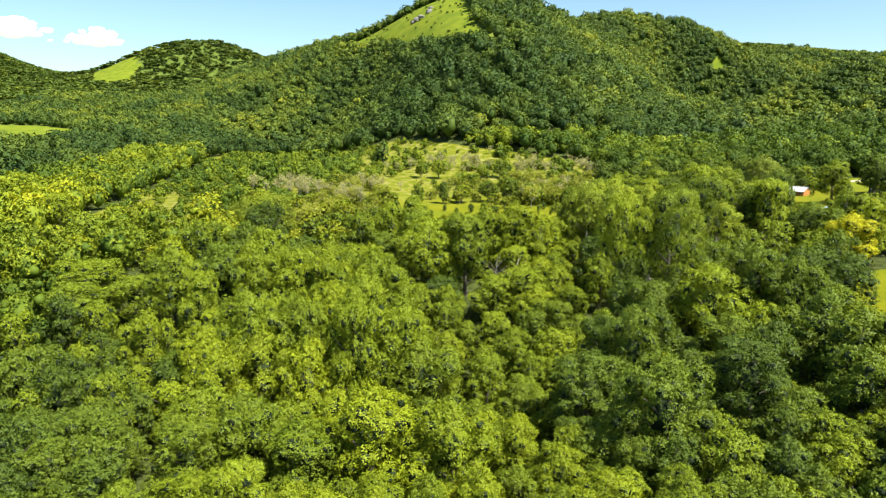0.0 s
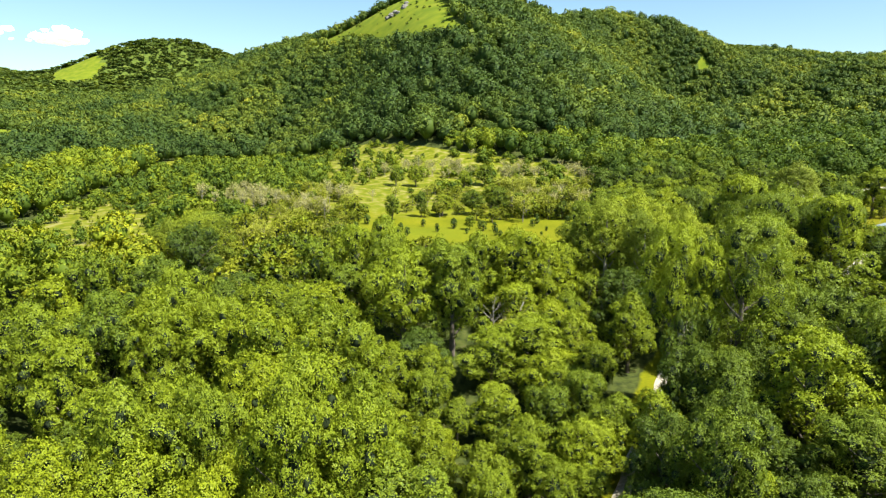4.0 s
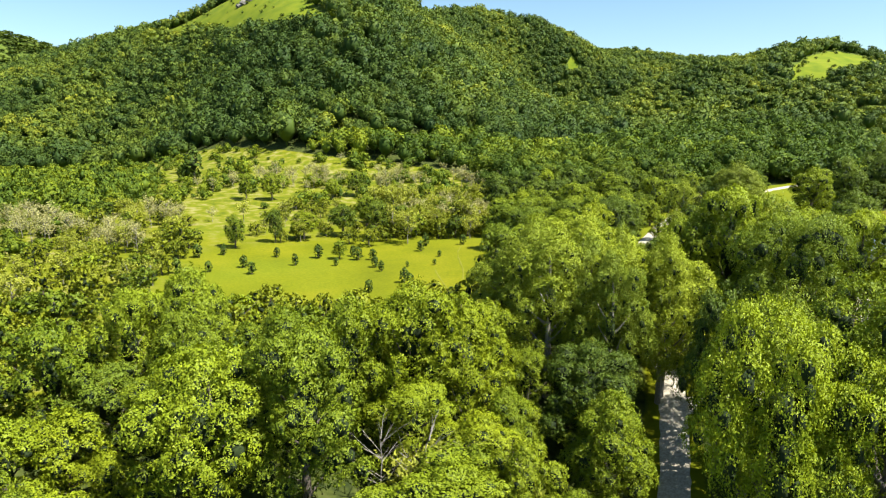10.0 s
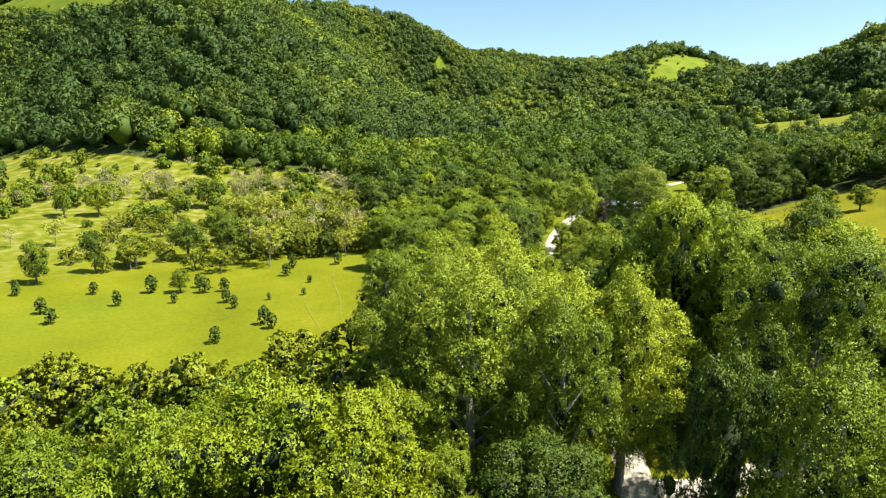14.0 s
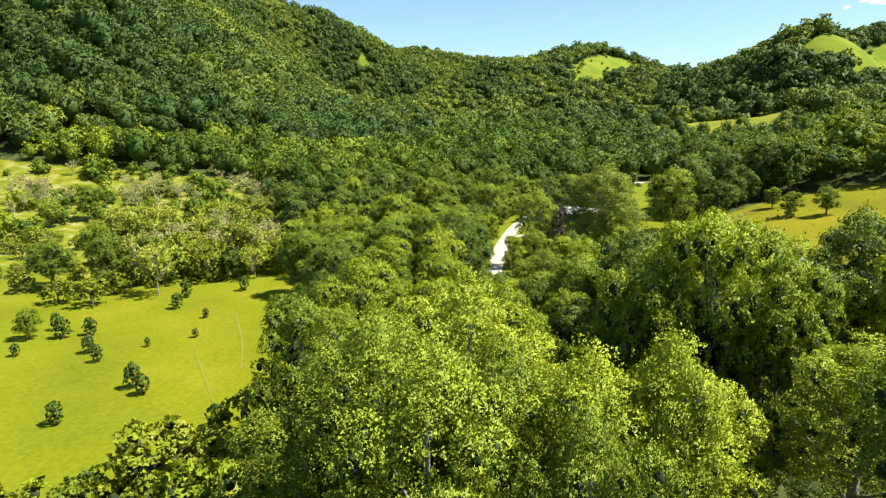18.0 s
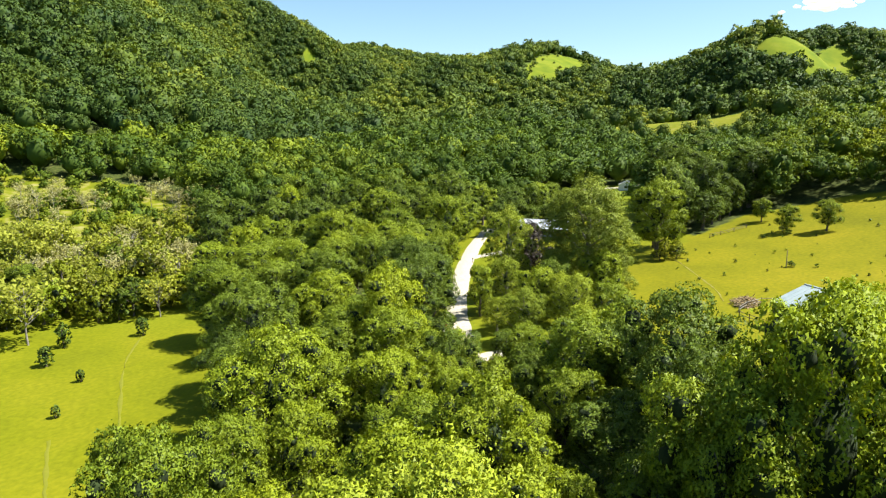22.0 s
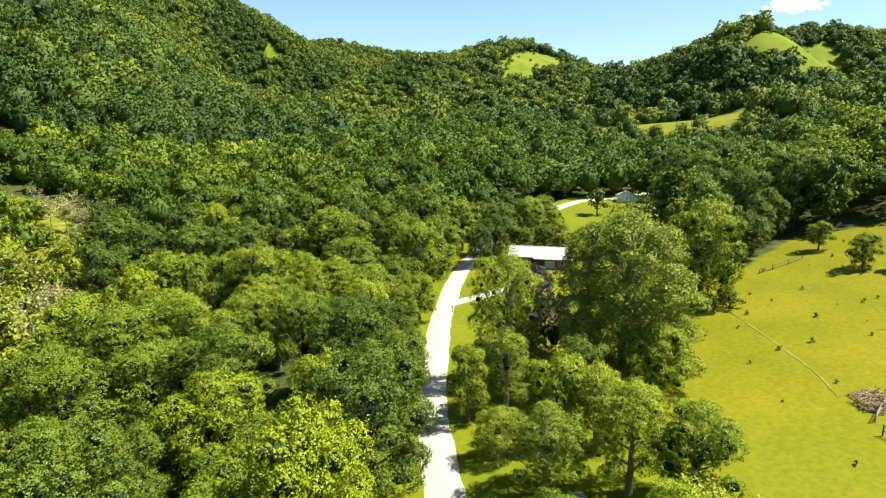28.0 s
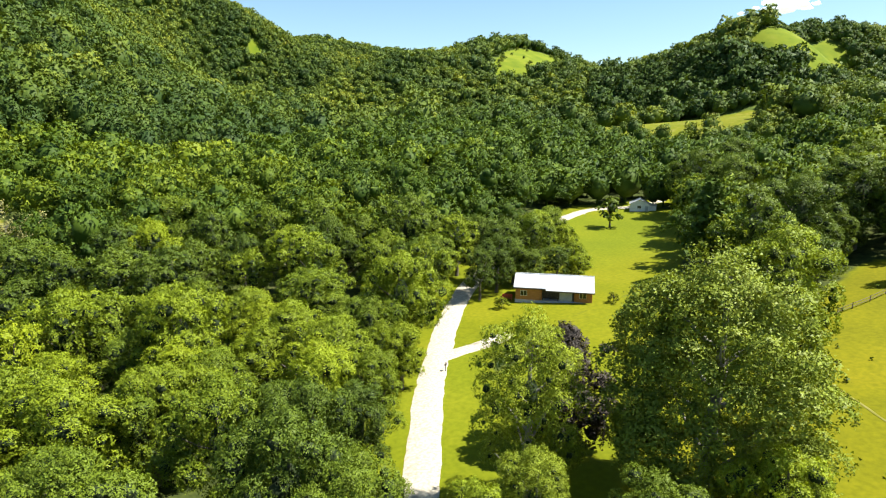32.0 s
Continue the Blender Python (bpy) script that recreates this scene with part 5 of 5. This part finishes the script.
# ---- fence and yard things ----
def rail_fence(name, points, high, rails, mat, label):
    """Posts at the points, with rails from post to post."""
    f = new(name)
    f.location = (*points[0], zat(*points[0]))
    ox, oy, oz = f.location
    tops = []
    for px, py in points:
        z = zat(px, py)
        v, q = tube([(px - ox, py - oy, z - oz - 0.3), (px - ox, py - oy, z - oz + high * 0.5), (px - ox + 0.02, py - oy, z - oz + high)], (0.09, 0.085, 0.08), 7)
        part("post", bulk_mesh("post", v, q, mat, smooth=True), f)
        tops.append(np.array((px - ox, py - oy, z - oz)))
    for a, b in zip(tops, tops[1:]):
        for r in rails:
            s, e = a + (0, 0, r), b + (0, 0, r)
            v, q = tube([s, (s + e) / 2 - (0, 0, 0.03), e], (0.06, 0.06, 0.06), 6)
            part("rail", bulk_mesh("rail", v, q, mat, smooth=True), f)
    return tagged(f, label, "fence")


rail_fence("fence", [(152.8, 252.6), (153.4, 254.6), (154.0, 256.6), (154.7, 258.8)], 1.4, (0.7, 1.25), DARK_WOOD, "dark wooden rail fence beside the barn")
rail_fence("fence", [(157.5, 260.4), (161.0, 260.8), (164.5, 259.8), (166.5, 257.5)], 1.3, (0.6, 1.1), PALE_BARK, "weathered pole fence round the pen")
rail_fence("fence", [(214, 299.6), (218, 298.6), (223, 297.4), (228, 296.4)], 1.2, (0.5, 1.0), DARK_WOOD, "old wooden fence at the edge of the meadow")
rail_fence("fence", [(89, 127.5), (93, 129.5), (97, 131.5)], 0.9, (0.8,), WHITE_PAINT, "low white rail across the yard")

rng = np.random.default_rng(31)
sticks = []
for k in range(220):
    r, ang = 2.6 * math.sqrt(rng.uniform()), rng.uniform(0, 6.28)
    c = np.array((r * math.cos(ang) * 1.25, r * math.sin(ang), max(0.08, 1.5 * (1 - (r / 2.7) ** 2) * rng.uniform(0.5, 1))))
    d = unit(np.array((rng.normal(), rng.normal(), 0.25 * rng.normal()))) * rng.uniform(0.4, 1.1)
    sticks.append(tube([c - d, c, c + d], (0.05, 0.06, 0.04), 5))
v, f = joined(sticks)
HEAP_TAN = plain("dry_brush", (0.19, 0.135, 0.065), (0.36, 0.27, 0.15), 1.2, 0.95)
heap = tagged(new("hay_mound", bulk_mesh("hay_mound", v, f, HEAP_TAN)), "pale tan mound of dry cut stalks beside the barn pen", "mound")
heap.location = (163.0, 262.0, zat(163, 262) - 0.05)

stake = new("dead_tree", bulk_mesh("dead_tree", *tube([(0, 0, -0.3), (0.1, 0, 1.4), (0.05, 0.1, 3.0), (0.2, 0.1, 4.4)], (0.13, 0.11, 0.08, 0.04), 7), PALE_BARK, smooth=True))
stake.location = (192, 268, zat(192, 268))
tagged(stake, "thin bleached dead trunk standing in the meadow", "dead tree")
for px, py, s in ((192.6, 267.2, 0.45), (222, 282, 0.6), (226, 285, 0.5), (217, 286, 0.35)):
    plant(bushes[3], px, py, s, px)


def mailbox():
    m = new("mailbox")
    box("post", m, (-0.06, -0.06, -0.2), (0.06, 0.06, 1.1), DARK_WOOD)
    ring = [(0.16 * math.cos(a), 0.20 + 0.16 * math.sin(a)) for a in np.linspace(0, math.pi, 9)]
    prism("box", m, [(u, 1.1 + w) for u, w in [(-0.16, 0.0), (0.16, 0.0), *ring]], 0, -0.28, 0.28, TANK_GREY)
    box("flag", m, (0.1, -0.20, 1.25), (0.2, -0.17, 1.5), RED_BOARD)
    return tagged(m, "dark rural mailbox on a wooden post beside the lane", "mailbox")


mail = mailbox()
mail.matrix_basis = pose(153.6, 334.2, zat(153.6, 334.2), 0, 0, 40)


def bench():
    b = new("garden_bench")
    for k in range(4):
        box("seat_slat", b, (0, 0.13 * k, 0.43), (1.7, 0.13 * k + 0.11, 0.47), RED_BOARD)
        box("back_slat", b, (0, 0.53, 0.56 + 0.14 * k), (1.7, 0.57, 0.67 + 0.14 * k), RED_BOARD)
    for px in (0.08, 1.55):
        for py, top in ((0.02, 0.43), (0.50, 1.1)):
            box("leg", b, (px, py, -0.1), (px + 0.07, py + 0.07, top), RED_BOARD)
        box("armrest", b, (px - 0.02, 0.0, 0.62), (px + 0.09, 0.55, 0.66), RED_BOARD)
    return tagged(b, "red-brown wooden garden bench at the cabin's lawn", "bench")


seat = bench()
seat.matrix_basis = pose(185.4, 353.2, zat(185.4, 353.2), 0, 0, -50) @ Matrix.Diagonal((1.25, 1.25, 1.25, 1))


def wheel(parent, x, y, r, wide):
    tyre = part("wheel", bulk_mesh("wheel", *ring_solid(r, r * 0.62, wide), RUBBER, smooth=False), parent)
    tyre.location = (x, y, r)
    rim = part("rim", bulk_mesh("rim", *ring_solid(r * 0.62, 0.04, wide * 0.8), STEEL), tyre)
    return tyre


def ring_solid(outer, inner, wide, n=18):
    """A ring lying about the y axis, with a rectangular section."""
    a = np.arange(n) * 2 * math.pi / n
    loops = []
    for r, y in ((outer, -wide / 2), (outer, wide / 2), (inner, wide / 2), (inner, -wide / 2)):
        loops.append(np.stack([r * np.cos(a), np.full(n, y), r * np.sin(a)], 1))
    v = np.concatenate(loops)
    i = np.arange(4 * n).reshape(4, n)
    f = np.concatenate([np.stack([i[k], np.roll(i[k], -1), np.roll(i[(k + 1) % 4], -1), i[(k + 1) % 4]], -1) for k in range(4)])
    return v, f


def car():
    """A small hatchback; x runs forward."""
    c = new("car")
    low = [(-2.15, 0.35), (-2.2, 0.62), (-2.1, 0.95), (-1.0, 0.98), (0.75, 0.96), (1.75, 0.86), (2.15, 0.70), (2.2, 0.38), (1.9, 0.25), (-1.9, 0.25)]
    body = prism("body", c, [(u, w) for u, w in low], 1, -0.88, 0.88, RED_PAINT, "glossy dark red paint", 0.07)
    top = [(-2.0, 0.92), (-1.55, 1.38), (-0.9, 1.47), (0.1, 1.46), (0.95, 0.94)]
    prism("cabin", c, top, 1, -0.74, 0.74, RED_PAINT, "", 0.05)
    prism("side_window", c, [(-1.72, 0.98), (-1.42, 1.34), (-0.4, 1.38), (-0.4, 0.98)], 1, -0.755, 0.755, SHADOW_GLASS)
    prism("side_window", c, [(-0.32, 0.98), (-0.32, 1.38), (0.08, 1.38), (0.72, 0.98)], 1, -0.755, 0.755, SHADOW_GLASS)
    prism("windscreen", c, [(0.17, 1.44), (0.90, 0.99), (0.93, 1.02), (0.20, 1.47)], 1, -0.66, 0.66, SHADOW_GLASS)
    prism("rear_window", c, [(-1.97, 0.97), (-1.58, 1.36), (-1.61, 1.40), (-2.01, 1.00)], 1, -0.64, 0.64, SHADOW_GLASS)
    for py in (-0.80, 0.80):
        for px in (-1.35, 1.35):
            wheel(c, px, py, 0.32, 0.2)
        s = 1 if py > 0 else -1
        box("tail_light", c, (-2.21, py - 0.12, 0.66), (-2.10, py + 0.06, 0.90), RED_LENS)
        box("headlight", c, (2.02, py - 0.16, 0.62), (2.17, py + 0.06, 0.76), CLEAR_LENS)
        box("mirror", c, (0.55, py + s * 0.04, 0.98), (0.72, py + s * 0.20, 1.12), RED_PAINT)
        box("door_handle", c, (-0.6, py + s * 0.07, 0.84), (-0.42, py + s * 0.095, 0.88), STEEL)
    box("bumper", c, (-2.27, -0.78, 0.34), (-2.14, 0.78, 0.56), RED_PAINT)
    box("bumper", c, (2.12, -0.78, 0.30), (2.26, 0.78, 0.52), RED_PAINT)
    plate = box("number_plate", c, (-2.29, -0.26, 0.60), (-2.20, 0.26, 0.72), WHITE_PAINT)
    for k in range(5):
        box("plate_bar", plate, (-2.295, -0.2 + k * 0.085, 0.63), (-2.285, -0.14 + k * 0.085, 0.69), RUBBER, bevel=0)
    return tagged(c, "dark red hatchback parked at the edge of the gravel lane", "car")


parked = car()
parked.matrix_basis = pose(114.6, 295.8, zat(114.6, 295.8) + 0.02, 0, 0, 55)


def tank_trailer():
    t = new("trailer")
    a = np.linspace(0, 2 * math.pi, 17)[:-1]
    prism("tank", t, [(0.62 * math.cos(q), 1.12 + 0.62 * math.sin(q)) for q in a], 0, -1.6, 1.6, TANK_GREY, "brown-grey ribbed tank", 0.03)
    for k in range(5):
        prism("tank_band", t, [(0.645 * math.cos(q), 1.12 + 0.645 * math.sin(q)) for q in a], 0, -1.45 + k * 0.70, -1.33 + k * 0.70, WHITE_PAINT)
    box("chassis", t, (-1.7, -0.5, 0.42), (1.7, 0.5, 0.54), DARK_WOOD)
    box("drawbar", t, (1.7, -0.07, 0.42), (3.3, 0.07, 0.52), STEEL)
    box("jack", t, (2.9, -0.04, 0.0), (2.98, 0.04, 0.5), STEEL)
    for py in (-0.72, 0.72):
        wheel(t, -0.1, py, 0.38, 0.22)
        box("mudguard", t, (-0.6, py - 0.14, 0.82), (0.4, py + 0.14, 0.86), TANK_GREY)
    return tagged(t, "brown-grey ribbed tank trailer standing on the yard grass", "trailer")


trailer = tank_trailer()
trailer.matrix_basis = pose(87.5, 119.5, zat(87.5, 119.5), 0, 0, -35)

# weeds and thistles in the meadow and along the lane
weeds = [tagged(broad_tree("weed", 241 + k, 0.9, 0.55, 5, 70, 0.20, mat, base=0.02, limbs=2), "small dark weed clump in the grazed meadow", "weed", "weeds in the meadow") for k, mat in enumerate((LEAF_DARK, LEAF_MID))]
x, y = scatter(rng, 125, 275, 205, 305, 8.0, 0.5)
ok = inside(MEADOW, x, y) & (away(MEADOW + MEADOW[:1], x, y) > 2) & (away(SIDE_ROAD, x, y) > 3) & (np.hypot(x - 160, y - 243) > 18) & (rng.uniform(0, 1, len(x)) < 0.6)
for px, py in zip(x[ok], y[ok]):
    plant(weeds[int(rng.integers(2))], px, py, float(rng.uniform(0.35, 1.1)), float(rng.uniform(0, 6.28)))


# ---- bare rock on the bluff ----
ROCK = plain("bluff_rock", (0.09, 0.085, 0.07), (0.22, 0.21, 0.18), 0.35, 0.95, bump=0.3)
outcrop = new("rock_outcrop")
rng = np.random.default_rng(71)
for k in range(11):
    bm = bmesh.new()
    bmesh.ops.create_icosphere(bm, subdivisions=2, radius=1.0)
    for v in bm.verts:
        v.co *= 1 + float(rng.uniform(-0.2, 0.2))
    size = float(rng.uniform(1.6, 3.4))
    px, py = -30 + float(rng.normal(0, 8)), 927 + float(rng.normal(0, 4))
    bmesh.ops.transform(bm, matrix=Matrix.Translation((px, py, zat(px, py) + 0.3)) @ Matrix.Diagonal((size * 1.5, size, size * 0.9, 1)), verts=bm.verts)
    me = bpy.data.meshes.new("boulder")
    bm.to_mesh(me)
    bm.free()
    me.materials.append(ROCK)
    part("boulder", me, outcrop)
tagged(outcrop, "weathered grey rock outcrop on the grassy bluff top", "rock")

# ---- fair-weather clouds, far off ----
CLOUD = plain("cloud_white", (0.80, 0.82, 0.85), (0.92, 0.93, 0.95), 0.01, 1.0)

# Added emission brightens the clouds, whose undersides the sun leaves dark.
glow = CLOUD.node_tree.nodes["Principled BSDF"]
glow.inputs["Emission Color"].default_value, glow.inputs["Emission Strength"].default_value = (0.93, 0.97, 1.0, 1), 0.34


def cloud(seed, x, y, z, wide, high, turn):
    rng = np.random.default_rng(seed)
    bm = bmesh.new()
    for k in range(46):
        u = rng.normal(0, 0.24)
        r = high * rng.uniform(0.14, 0.34) * (1.15 - abs(u))
        at = Vector((u * wide, rng.normal(0, 0.12) * wide, (rng.uniform(0.0, 0.9) ** 1.5) * high * (1 - (2 * abs(u)) ** 1.5 * 0.5) - high * 0.3))
        bmesh.ops.create_icosphere(bm, subdivisions=2, radius=1.0, matrix=Matrix.Translation(at) @ Matrix.Diagonal((r * 1.9, r * 1.6, r * 0.8, 1)))
    for v in bm.verts:
        v.co += Vector((rng.normal(), rng.normal(), rng.normal())) * high * 0.025
    me = bpy.data.meshes.new("cloud")
    bm.to_mesh(me)
    bm.free()
    me.materials.append(CLOUD)
    ob = tagged(new("cloud", me), "small white fair-weather cloud low over the ridges", "cloud", "clouds", "structure")
    ob.matrix_basis = pose(x, y, z, 0, 0, turn)


cloud(301, -1912, 3601, 478, 260, 76, 28)
cloud(302, -2231, 3409, 505, 250, 90, 33)
cloud(303, 3792, 1796, 667, 280, 74, -67)
